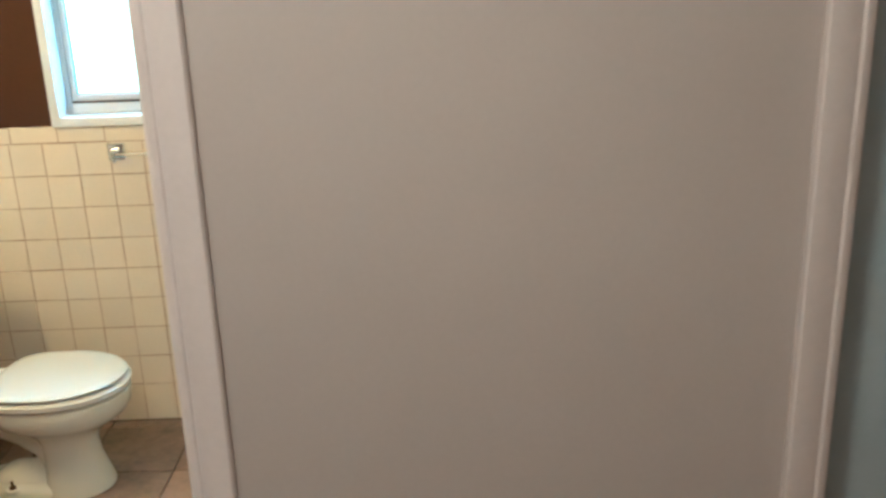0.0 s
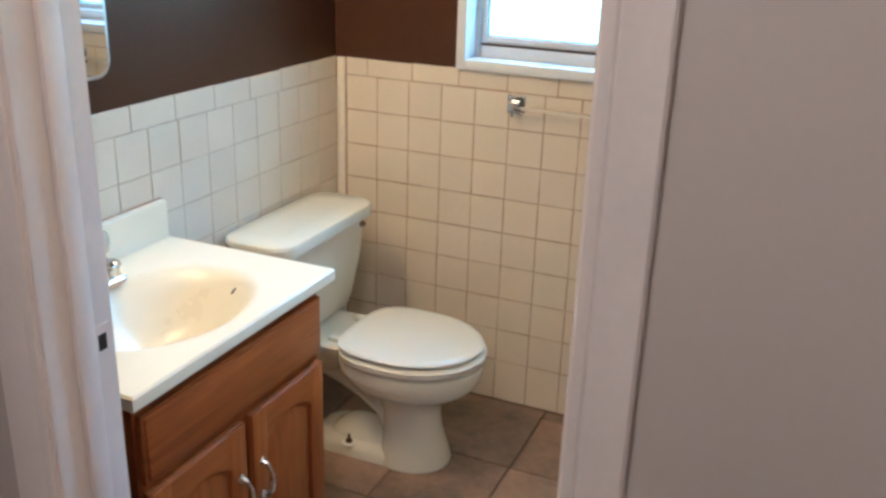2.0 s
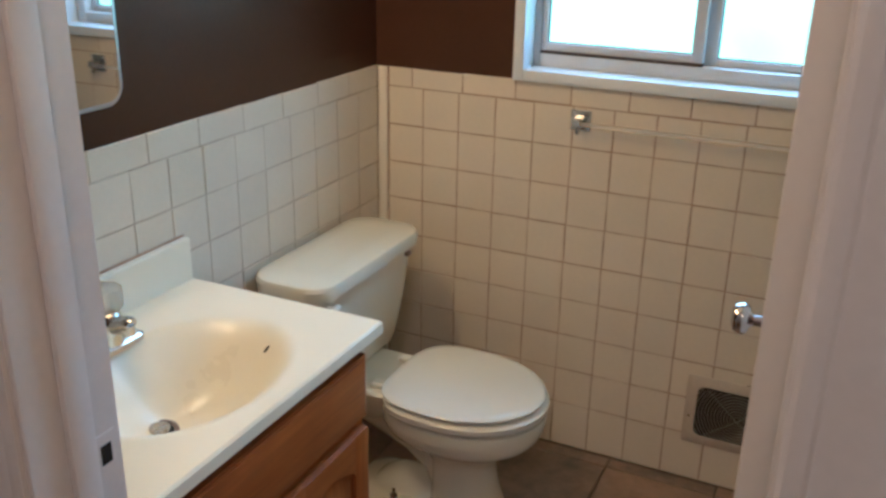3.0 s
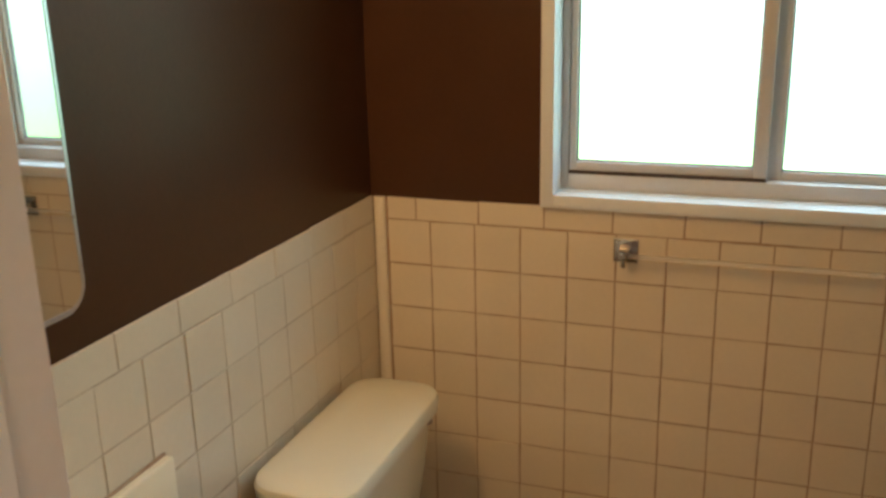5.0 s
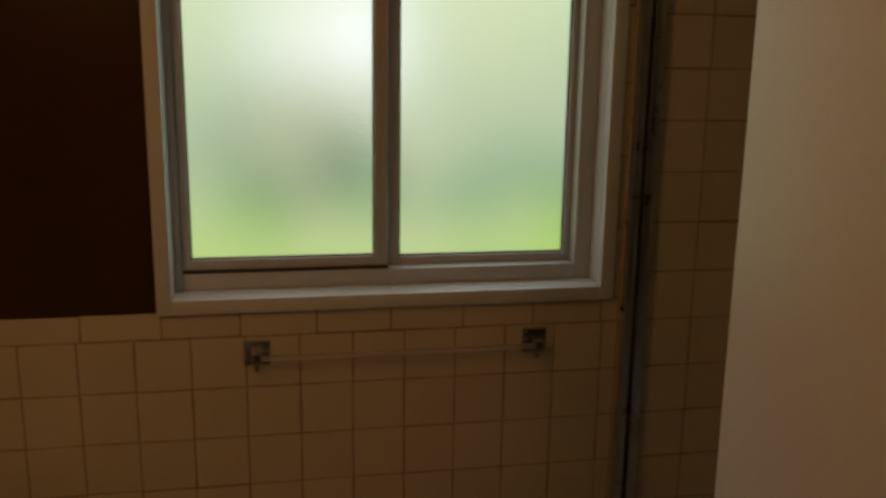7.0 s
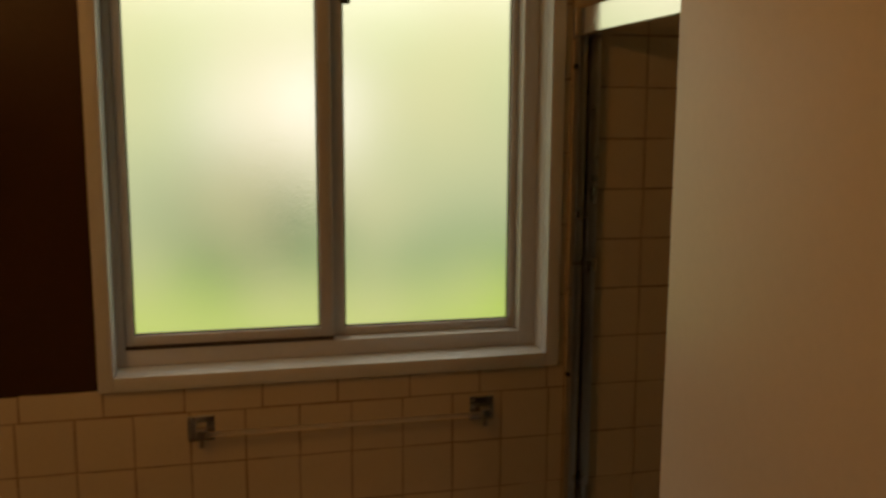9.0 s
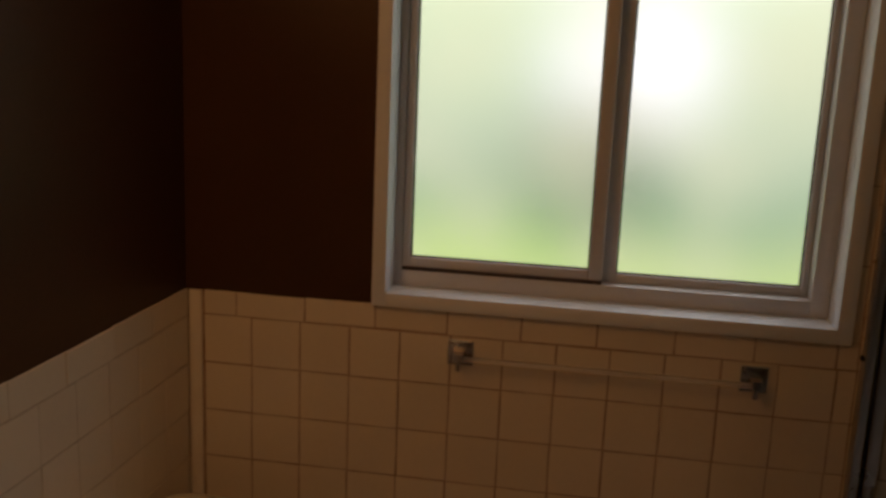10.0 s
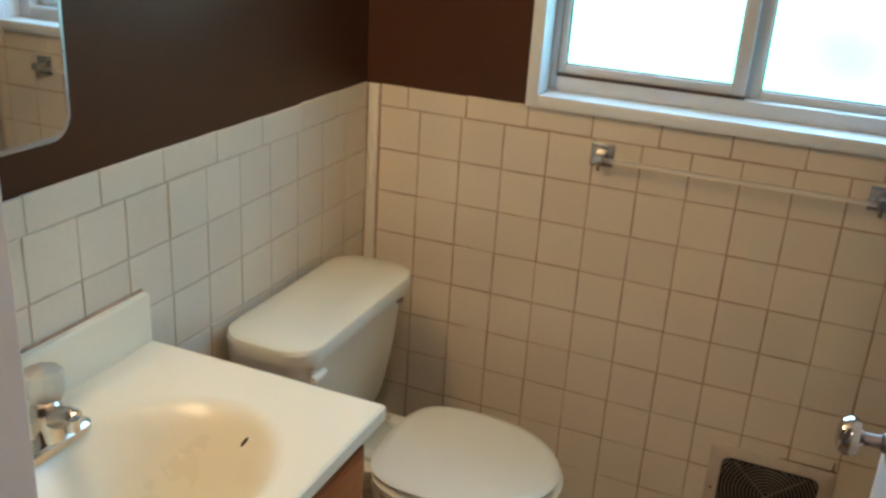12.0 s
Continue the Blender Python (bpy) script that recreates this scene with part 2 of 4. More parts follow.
FROST = glass("frosted_glass", 0.20, (0.97, 0.99, 0.97), bump=0.3, bump_scale=230)
ACRYLIC = glass("clear_acrylic", 0.36, (0.93, 0.91, 0.86), 1.49)
ROD = glass("clear_rod", 0.30, (0.98, 0.98, 0.98), 1.49)
FAUCETCHROME = mat("faucet_chrome", (0.66, 0.65, 0.63), 0.20, metal=1.0, var=0.10, scale=60, rough_var=0.08)
OLDCHROME = mat("aged_chrome", (0.54, 0.535, 0.53), 0.22, metal=1.0, var=0.12, scale=60, rough_var=0.08)
GLOBE = glow("lit_globe", (1.0, 0.495, 0.132), BULB)
DOME = glow("lit_dome", (1.0, 0.585, 0.265), HALL)
GARDENMAT = garden("garden_view")
TUBMAT = mat("tub_enamel", (0.80, 0.78, 0.74), 0.15, var=0.02)
# bluish light of the next doorway put into the door's colour
FARDOOR = mat("bluish_light_paint", (0.42, 0.49, 0.53), 0.5, var=0.05)


# ---- mesh helpers ----
def box(bm, x0, x1, y0, y1, z0, z1, bev=0.0, seg=2):
    vs = [bm.verts.new((x, y, z)) for x in (x0, x1) for y in (y0, y1) for z in (z0, z1)]
    fs = [bm.faces.new([vs[i] for i in q]) for q in
          ((0, 1, 3, 2), (4, 6, 7, 5), (0, 4, 5, 1), (2, 3, 7, 6), (0, 2, 6, 4), (1, 5, 7, 3))]
    if bev:
        es = list({e for f in fs for e in f.edges})
        bmesh.ops.bevel(bm, geom=es, offset=bev, segments=seg, affect="EDGES", profile=0.5)
    return bm


def loft(bm, rings, cap=True):
    """Skin over closed rings of equal count, in order."""
    loops = [[bm.verts.new(p) for p in r] for r in rings]
    k = len(loops[0])
    for a, b in zip(loops, loops[1:]):
        for i in range(k):
            bm.faces.new((a[i], a[(i + 1) % k], b[(i + 1) % k], b[i]))
    if cap:
        bm.faces.new(loops[0][::-1])
        bm.faces.new(loops[-1])
    return bm


def tube(bm, pts, r, seg=12):
    """A round bar along points; r is one radius or one for each point."""
    pts = [Vector(p) for p in pts]
    rs = r if isinstance(r, (list, tuple)) else [r] * len(pts)
    rings = []
    side = None
    for i, p in enumerate(pts):
        d = (pts[min(i + 1, len(pts) - 1)] - pts[max(i - 1, 0)]).normalized()
        if side is None:
            side = d.orthogonal().normalized()
        side = (side - side.dot(d) * d).normalized()
        up = d.cross(side)
        rings.append([p + rs[i] * (math.cos(a) * side + math.sin(a) * up) for a in (2 * math.pi * j / seg for j in range(seg))])
    return loft(bm, rings)


def lathe(bm, prof, origin, axis="Z", seg=24):
    """Turned shape: prof is a row of (radius, height)."""
    o = Vector(origin)
    rings = []
    for r, h in prof:
        ring = []
        for j in range(seg):
            a = 2 * math.pi * j / seg
            u, v = r * math.cos(a), r * math.sin(a)
            ring.append(o + Vector({"Z": (u, v, h), "X": (h, u, v), "Y": (v, h, u)}[axis]))
        rings.append(ring)
    return loft(bm, rings)


def rrect(cx, cy, hx, hy, r, z, n=6):
    """Ring: rounded rectangle in plan."""
    out = []
    for sx, sy, a0 in ((1, 1, 0), (-1, 1, 90), (-1, -1, 180), (1, -1, 270)):
        for i in range(n):
            a = radians(a0 + 90 * i / (n - 1))
            out.append((cx + sx * (hx - r) + r * math.cos(a), cy + sy * (hy - r) + r * math.sin(a), z))
    return out


def egg(cx, front, back, half, z, n=40, power=2.0, back_power=2.6):
    """Ring: an egg in plan, long towards +x."""
    out = []
    for i in range(n):
        a = 2 * math.pi * i / n
        c, s_ = math.cos(a), math.sin(a)
        p = power if c >= 0 else back_power
        out.append((cx + (front if c >= 0 else back) * math.copysign(abs(c) ** (2 / p), c), half * math.copysign(abs(s_) ** (2 / p), s_), z))
    return out


def mesh_of(name, bm, material, angle=35):
    bmesh.ops.recalc_face_normals(bm, faces=bm.faces)
    me = bpy.data.meshes.new(name)
    bm.to_mesh(me)
    bm.free()
    me.polygons.foreach_set("use_smooth", [True] * len(me.polygons))
    me.set_sharp_from_angle(angle=radians(angle))
    me.materials.append(material)
    return me


def part(name, bm, material, parent=None, label=""):
    ob = new(name, mesh_of(name, bm, material))
    ob.parent = parent
    if label:
        tagged(ob, label)
    return ob


def root(name, loc, label, category, group="", rz=0.0):
    ob = new(name)
    ob.matrix_basis = pose(*loc, 0, 0, rz)
    ob.empty_display_size = 0.05
    return tagged(ob, label, category, group)


def structure(name, bm, material, label, category):
    return tagged(part(name, bm, material), label, category, kind="structure")


B = bmesh.new


# ---- the bathroom's shell ----
WX0, WX1, WZ0, WZ1 = 0.443, 1.336, 1.090, 2.045   # clear opening of the window
bm = B()
for x0, x1, z0, z1 in ((-0.13, WX0 - 0.012, F, CEIL), (WX1 + 0.012, XE + 0.04, F, CEIL), (WX0 - 0.012, WX1 + 0.012, 0, WZ0 - 0.012), (WX0 - 0.012, WX1 + 0.012, WZ1 + 0.012, CEIL)):
    box(bm, x0, x1, 0.008, 0.14, z0 if z0 else F, z1)
wall_north = structure("wall_north", bm, BROWN, "dark chocolate brown painted wall above cream tile wainscot", "wall")
wall_west = structure("wall_west", box(B(), -0.13, -0.008, YI, 0.008, F, CEIL), BROWN, "dark chocolate brown satin wall above cream tile wainscot", "wall")
wall_east = structure("wall_east", box(B(), XE, XE + 0.04, YI, 0.008, F, CEIL), TILE, "plain tiled wall closing the tub alcove", "wall")
bm = B()
box(bm, -0.13, JL - 0.02, YH + 0.003, YI, F, CEIL)
box(bm, JR + 0.02, 2.2, YH + 0.003, YI, F, CEIL)
box(bm, JL - 0.02, JR + 0.02, YH + 0.003, YI, 2.055, CEIL)
wall_south = structure("wall_south", bm, BROWN, "brown painted wall around the bathroom doorway", "wall")
structure("floor_slab", box(B(), -0.13, XE + 0.04, YI - 0.06, 0.14, -0.12, F - 0.006), FLOORGROUT, "brown grout bed under the bathroom floor tiles", "floor")
structure("ceiling", box(B(), -1.2, 3.6, YB - 0.12, 0.14, CEIL, CEIL + 0.1), CEILING, "off-white painted plaster ceiling", "ceiling")

# ---- the hall ----
X2, X3 = 2.262, 2.995     # the next doorway along the hall
bm = B()
outline = [(-1.2, 0), (JL - 0.02, 0), (JL - 0.02, 2.05), (JR + 0.02, 2.05), (JR + 0.02, 0), (X2 - 0.02, 0), (X2 - 0.02, 2.05), (X3 + 0.02, 2.05), (X3 + 0.02, 0), (3.6, 0), (3.6, CEIL), (-1.2, CEIL)]
loft(bm, [[(x, y, z) for x, z in outline] for y in (YH, YH + 0.0029)])
structure("wall_hall_north", bm, GREIGE, "plain greige matte painted hallway wall", "wall")
structure("wall_closet", box(B(), 2.2, 3.6, YI + 0.3, YI + 0.4, F, CEIL), GREIGE, "plain wall behind the next doorway", "wall")
structure("wall_hall_south", box(B(), -1.2, 3.6, YB - 0.12, YB, F, CEIL), GREIGE, "plain greige hallway wall", "wall")
structure("wall_hall_west", box(B(), -1.32, -1.2, YB - 0.12, YI, F, CEIL), GREIGE, "plain greige wall ending the hallway", "wall")
structure("wall_hall_east", box(B(), 3.6, 3.72, YB - 0.12, YI, F, CEIL), GREIGE, "plain greige wall ending the hallway", "wall")
structure("floor_hall", box(B(), -1.32, 3.72, YB - 0.12, YI - 0.06, -0.12, F), HALLFLOOR, "brown wooden hallway floor", "floor")


def casing_strip(bm, x_in, x_out, z0, z1, y):
    """Moulded door casing, upright: a rounded bead at the opening and a flat with eased back edge."""
    d = 1 if x_out > x_in else -1
    w = abs(x_out - x_in)
    prof = [(0, 0.0), (0, 0.008), (0.004, 0.011), (0.012, 0.0125), (0.016, 0.009), (0.022, 0.012), (0.040, 0.017), (0.052, 0.019), (w - 0.003, 0.019), (w, 0.015), (w, 0.0)]
    loft(bm, [[(x_in + d * u, y - v, z) for u, v in prof] for z in (z0, z1)])


def door_frame(name, xl, xr, label, top=2.035):
    r = tagged(new(name), label, "door frame", kind="structure")
    for n, x0, x1 in (("jamb", xl - 0.018, xl), ("jamb", xr, xr + 0.018)):
        part(n, box(B(), x0, x1, YH - 0.002, YI + 0.004, F, top + 0.018, 0.0015, 1), TRIM, r)
    part("head_jamb", box(B(), xl, xr, YH - 0.002, YI + 0.004, top, top + 0.018), TRIM, r)
    for x0, x1 in ((xl, xl + 0.009), (xr - 0.004, xr)):
        part("stop", box(B(), x0, x1, YI - 0.076, YI - 0.040, F, top, 0.002), TRIM, r)
    for x, d in ((xl - 0.006, -1), (xr + 0.006, 1)):
        bm = B()
        casing_strip(bm, x, x + d * 0.066, F, top + 0.066, YH - 0.001)
        part("casing", bm, TRIM, r)
    part("head_casing", box(B(), xl - 0.006, xr + 0.006, YH - 0.016, YH - 0.001, top + 0.006, top + 0.066, 0.003), TRIM, r)
    return r


frame_bath = door_frame("door_frame_1", JL, JR, "pinkish white painted moulded frame of the bathroom doorway")
door_frame("door_frame_2", X2, X3, "white painted frame of the next doorway along the hall")
strike = part("strike_plate", box(B(), JL, JL + 0.0015, YI - 0.036, YI - 0.006, 0.850, 0.906, 0.0006, 1), TRIM, frame_bath, "painted-over strike plate with a dark latch hole")
# no hole is cut: a black block paints in the latch hole's shade
part("latch_hole_shade", box(B(), JL + 0.0006, JL + 0.0022, YI - 0.030, YI - 0.014, 0.865, 0.891), BLACK, strike)
part("lower_catch", box(B(), JL, JL + 0.002, YI - 0.030, YI - 0.010, 0.545, 0.575, 0.0008, 1), TRIM, frame_bath)
# black block painting the shade of the lower catch's hole
part("lower_catch_shade", box(B(), JL + 0.001, JL + 0.003, YI - 0.026, YI - 0.016, 0.530, 0.543), BLACK, frame_bath)


def flush_door(name, hinge, angle, width, material, label, knob=True, flip=1):
    """A plain flush door; hinge at the local origin, the leaf along +x."""
    r = root(name, (hinge[0], hinge[1], 0.0), label, "door", rz=angle)
    leaf = part("door_leaf", box(B(), 0.0, width, -0.0175, 0.0175, 0, 2.01, 0.002, 2), material, r)
    if knob:
        for s in (1, -1):
            bm = B()
            lathe(bm, [(0.030, 0.0175 * s), (0.030, 0.0205 * s), (0.024, 0.0235 * s), (0.013, 0.026 * s), (0.0001, 0.026 * s)], (width - 0.068, 0, 0.895), "Y")
            rose = part("rose", bm, BRASS, leaf, "worn brown brass rosette")
            bm = B()
            lathe(bm, [(0.014, 0.024 * s), (0.0125, 0.031 * s), (0.0090, 0.034 * s), (0.0085, 0.056 * s), (0.0001, 0.056 * s)], (width - 0.068, 0, 0.895), "Y")
            part("shank", bm, SHANK, leaf, "dull dark metal shank")
            bm = B()
            lathe(bm, [(0.0088, 0.053 * s), (0.012, 0.057 * s), (0.0215, 0.060 * s), (0.0255, 0.066 * s), (0.0255, 0.073 * s), (0.0215, 0.081 * s), (0.012, 0.085 * s), (0.0001, 0.0855 * s)], (width - 0.068, 0, 0.895), "Y")
            part("knob", bm, KNOBCHROME, leaf, "polished chrome round knob")
        part("latch_plate", box(B(), width - 0.0005, width + 0.0012, -0.012, 0.012, 0.865, 0.925), NICKEL, leaf)
    for z in (0.22, 1.0, 1.78):
        part("hinge", tube(B(), [(-0.002, flip * 0.021, z - 0.045), (-0.002, flip * 0.021, z + 0.045)], 0.006), NICKEL, r)
    return r


DOOR_ANGLE = 91.7
flush_door("door_1", (JR - 0.0155, YI + 0.030), DOOR_ANGLE, 0.730, DOORPAINT, "cream painted flush bathroom door standing open into the room", flip=-1)
# door slab added to fill the opening, tinted for its bluish light
flush_door("door_2", (X2 + 0.004, YI - 0.035), 0, 0.728, FARDOOR, "closed flush door in the hall, coloured for the bluish light there", knob=False)

# ---- window ----
win = tagged(new("window_1"), "white two-pane sliding window with frosted glass in a painted surround", "window", kind="structure")
T = 0.030
for n, a in (("trim_board", (WX0 - T, WX0, -0.015, 0.0078, WZ0 - T, WZ1 + T)), ("trim_board", (WX1, WX1 + T, -0.015, 0.0078, WZ0 - T, WZ1 + T)),
             ("trim_board", (WX0, WX1, -0.015, 0.0078, WZ0 - T, WZ0)), ("trim_board", (WX0, WX1, -0.015, 0.0078, WZ1, WZ1 + T))):
    part(n, box(B(), *a, 0.0025), WINTRIM, win)
for n, a in (("reveal_board", (WX0 - 0.011, WX0, 0.0085, 0.135, WZ0, WZ1)), ("reveal_board", (WX1, WX1 + 0.011, 0.0085, 0.135, WZ0, WZ1)),
             ("window_sill", (WX0 - 0.011, WX1 + 0.011, 0.0085, 0.135, WZ0 - 0.011, WZ0)), ("reveal_board", (WX0 - 0.011, WX1 + 0.011, 0.0085, 0.135, WZ1, WZ1 + 0.011))):
    part(n, box(B(), *a), WINTRIM, win)
FY = 0.062  # face of the window frame
for n, a in (("window_frame", (WX0 + 0.0005, WX0 + 0.016, FY, 0.13, WZ0 + 0.0005, WZ1)), ("window_frame", (WX1 - 0.036, WX1 - 0.0005, FY, 0.13, WZ0 + 0.0005, WZ1)),
             ("window_frame", (WX0 + 0.016, WX1 - 0.036, FY, 0.13, WZ0 + 0.0005, WZ0 + 0.034)), ("window_frame", (WX0 + 0.016, WX1 - 0.036, FY, 0.13, WZ1 - 0.034, WZ1))):
    part(n, box(B(), *a, 0.002), VINYL, win)


def sash(x0, x1, z0, z1, y, left, right, bottom):
    s = part("sash", box(B(), x0, x0 + left, y, y + 0.026, z0, z1, 0.003), VINYL, win, "white vinyl sash")
    part("stile", box(B(), x1 - right, x1, y, y + 0.026, z0, z1, 0.003), VINYL, s)
    part("rail", box(B(), x0 + left, x1 - right, y + 0.001, y + 0.026, z0, z0 + bottom, 0.003), VINYL, s)
    part("rail", box(B(), x0 + left, x1 - right, y + 0.001, y + 0.026, z1 - bottom, z1, 0.003), VINYL, s)
    e = 0.003
    for a in ((x0 + left, x0 + left + e, z0 + bottom, z1 - bottom), (x1 - right - e, x1 - right, z0 + bottom, z1 - bottom),
              (x0 + left + e, x1 - right - e, z0 + bottom, z0 + bottom + e), (x0 + left + e, x1 - right - e, z1 - bottom - e, z1 - bottom)):
        part("gasket", box(B(), a[0], a[1], y + 0.008, y + 0.018, a[2], a[3]), GASKET, s, "grey rubber glazing gasket")
    pane = part("pane", box(B(), x0 + left, x1 - right, y + 0.011, y + 0.015, z0 + bottom, z1 - bottom), FROST, s, "frosted obscure glass pane")
    pane.visible_shadow = False
    return s


sash(WX0 + 0.017, 0.884, WZ0 + 0.040, WZ1 - 0.036, 0.068, 0.016, 0.028, 0.022)
sash(0.866, WX1 - 0.037, WZ0 + 0.034, WZ1 - 0.034, 0.098, 0.047, 0.013, 0.018)
part("track_gap", box(B(), WX0 + 0.017, 0.884, 0.0645, 0.093, WZ0 + 0.0342, WZ0 + 0.0415), GRIME_AND_GAP, win, "grimy sliding track")
part("latch", box(B(), 0.905, 0.925, 0.060, 0.0675, 1.825, 1.843, 0.002), BLACK, win, "small black sash latch")
bm = B()
vs = [bm.verts.new(p) for p in ((-9, 4, -3), (11, 4, -3), (11, 4, 9), (-9, 4, 9))]
bm.faces.new(vs[::-1])
structure("backdrop", bm, GARDENMAT, "bright green garden with lawn, bushes and sky", "backdrop")

# ---- tub alcove ----
tub = root("bathtub", ((1.386 + XE) / 2, YI / 2, F), "white enamelled bathtub built into the alcove", "bathtub")
hw, hl = (XE - 1.386) / 2 - 0.001, -YI / 2 - 0.001
bm = B()
rings = [rrect(0, 0, hw, hl, 0.01, 0.0), rrect(0, 0, hw, hl, 0.01, 0.37), rrect(0, 0, hw - 0.006, hl - 0.006, 0.02, 0.38),
         rrect(0, 0, hw - 0.06, hl - 0.07, 0.10, 0.38), rrect(0, 0, hw - 0.07, hl - 0.085, 0.10, 0.36), rrect(0, 0, hw - 0.13, hl - 0.18, 0.12, 0.08)]
loft(bm, rings)
part("tub_body", bm, TUBMAT, tub)
sh = root("shower_door_frame", (1.386, 0, 0.38), "bright aluminium header and jambs of a shower enclosure on the tub rim", "shower enclosure")
part("jamb", box(B(), 0.004, 0.022, -0.030, -0.001, 0, 1.385, 0.002), ALU, sh)
# dark strip painting the shaded gap between the two jamb profiles
part("jamb", box(B(), 0.024, 0.030, -0.018, -0.001, 0, 1.385, 0.001), GRIME_AND_GAP, sh)
part("jamb", box(B(), 0.032, 0.056, -0.026, -0.001, 0, 1.385, 0.003), ALU, sh)
part("jamb", box(B(), 0.004, 0.056, YI + 0.001, YI + 0.03, 0, 1.385, 0.003), ALU, sh)
bm = B()
prof = [(0.0, 1.389), (0.0, 1.440), (0.003, 1.444), (0.057, 1.444), (0.060, 1.440), (0.060, 1.389), (0.057, 1.386), (0.003, 1.386)]
loft(bm, [[(u, y, v) for u, v in prof] for y in (YI + 0.001, -0.001)])
part("header_rail", bm, WHITEALU, sh, "bright white-silver aluminium header rail")
part("end_cap", box(B(), -0.003, 0.058, -0.014, -0.001, 1.38, 1.445, 0.004), ALU, sh)
part("sill_track", box(B(), 0.004, 0.056, YI + 0.03, -0.031, 0, 0.022, 0.003), ALU, sh)
part("bumper", box(B(), -0.001, 0.004, -0.024, -0.010, 0.655, 0.663), BLACK, sh)
part("bumper", box(B(), 0.0, 0.004, -0.024, -0.010, 1.318, 1.330), BLACK, sh)

# ---- toilet ----
toilet = root("toilet", (0, -0.415, F), "white porcelain two-piece toilet with the lid down", "toilet")
bm = B()
loft(bm, [egg(0.485, f, b, h, z) for z, f, b, h in ((0.0, 0.118, 0.085, 0.104), (0.012, 0.120, 0.085, 0.106), (0.05, 0.106, 0.08, 0.094), (0.11, 0.088, 0.08, 0.080),
     (0.165, 0.084, 0.085, 0.076), (0.195, 0.096, 0.10, 0.083), (0.218, 0.124, 0.132, 0.103), (0.238, 0.156, 0.162, 0.128), (0.258, 0.183, 0.188, 0.153), (0.276, 0.196, 0.20, 0.166), (0.293, 0.201, 0.207, 0.172), (0.323, 0.204, 0.21, 0.175), (0.329, 0.202, 0.21, 0.173), (0.332, 0.194, 0.204, 0.165))])
loft(bm, [rrect(0.335, 0, hx, hy, r, z) for z, hx, hy, r in ((0, 0.155, 0.098, 0.06), (0.022, 0.155, 0.098, 0.06), (0.034, 0.150, 0.090, 0.06), (0.044, 0.13, 0.07, 0.06))])
loft(bm, [rrect(0.335, 0, hx, hy, r_, z, 8) for z, hx, hy, r_ in ((0.03, 0.115, 0.076, 0.06), (0.05, 0.100, 0.066, 0.055), (0.068, 0.078, 0.052, 0.045), (0.080, 0.052, 0.034, 0.03), (0.085, 0.02, 0.012, 0.01))])
tube(bm, [(0.13, 0, 0.27), (0.20, 0, 0.262), (0.28, 0, 0.240), (0.36, 0, 0.205), (0.42, 0, 0.15), (0.45, 0, 0.08)], [0.045, 0.054, 0.060, 0.060, 0.055, 0.055], 20)
loft(bm, [rrect(0.175, 0, hx, hy, r, z) for z, hx, hy, r in ((0.245, 0.10, 0.06, 0.04), (0.285, 0.135, 0.095, 0.05), (0.328, 0.15, 0.115, 0.04), (0.350, 0.15, 0.118, 0.04), (0.356, 0.145, 0.112, 0.04))])
part("bowl", bm, PORCELAIN, toilet)
bm = B()
loft(bm, [egg(0.475, f, b, h, z, back_power=3.2) for z, f, b, h in ((0.3345, 0.190, 0.160, 0.158), (0.3385, 0.205, 0.172, 0.172), (0.3430, 0.216, 0.181, 0.182), (0.3580, 0.219, 0.183, 0.184), (0.3630, 0.212, 0.178, 0.178), (0.3645, 0.195, 0.165, 0.163))])
part("seat", bm, SEATPLASTIC, toilet, "white toilet seat")
bm = B()
loft(bm, [egg(0.47, f, b, h, z, back_power=3.4) for z, f, b, h in ((0.3695, 0.190, 0.160, 0.158), (0.3725, 0.204, 0.171, 0.170), (0.3750, 0.213, 0.178, 0.179), (0.3790, 0.214, 0.179, 0.180), (0.3840, 0.207, 0.173, 0.174), (0.3870, 0.188, 0.155, 0.157), (0.3885, 0.13, 0.11, 0.11), (0.3890, 0.05, 0.04, 0.04))])
part("lid", bm, SEATPLASTIC, toilet, "closed white toilet lid")
for x, y in ((0.36, -0.12), (0.36, 0.12), (0.60, -0.10), (0.60, 0.10)):
    part("bumper", box(B(), x - 0.01, x + 0.01, y - 0.006, y + 0.006, 0.3318, 0.3350), SEATPLASTIC, toilet)
    part("bumper", box(B(), x - 0.01, x + 0.01, y - 0.006, y + 0.006, 0.3640, 0.3700), SEATPLASTIC, toilet)
for y in (-0.075, 0.075):
    bm = B()
    loft(bm, [rrect(0.276, y, 0.022, 0.014, 0.006, 0.3545), rrect(0.276, y, 0.022, 0.014, 0.006, 0.366), rrect(0.276, y, 0.017, 0.010, 0.006, 0.371)])
    part("hinge", bm, SEATPLASTIC, toilet)
bm = B()
loft(bm, [rrect(0.5 * (a + b), 0, 0.5 * (b - a), h, r, z, 8) for z, a, b, h, r in ((0.358, 0.060, 0.165, 0.140, 0.04), (0.366, 0.040, 0.186, 0.185, 0.045), (0.40, 0.032, 0.194, 0.197, 0.045), (0.50, 0.026, 0.202, 0.222, 0.04), (0.60, 0.020, 0.208, 0.240, 0.04), (0.638, 0.018, 0.210, 0.243, 0.04))])
part("tank", bm, PORCELAIN, toilet)
bm = B()
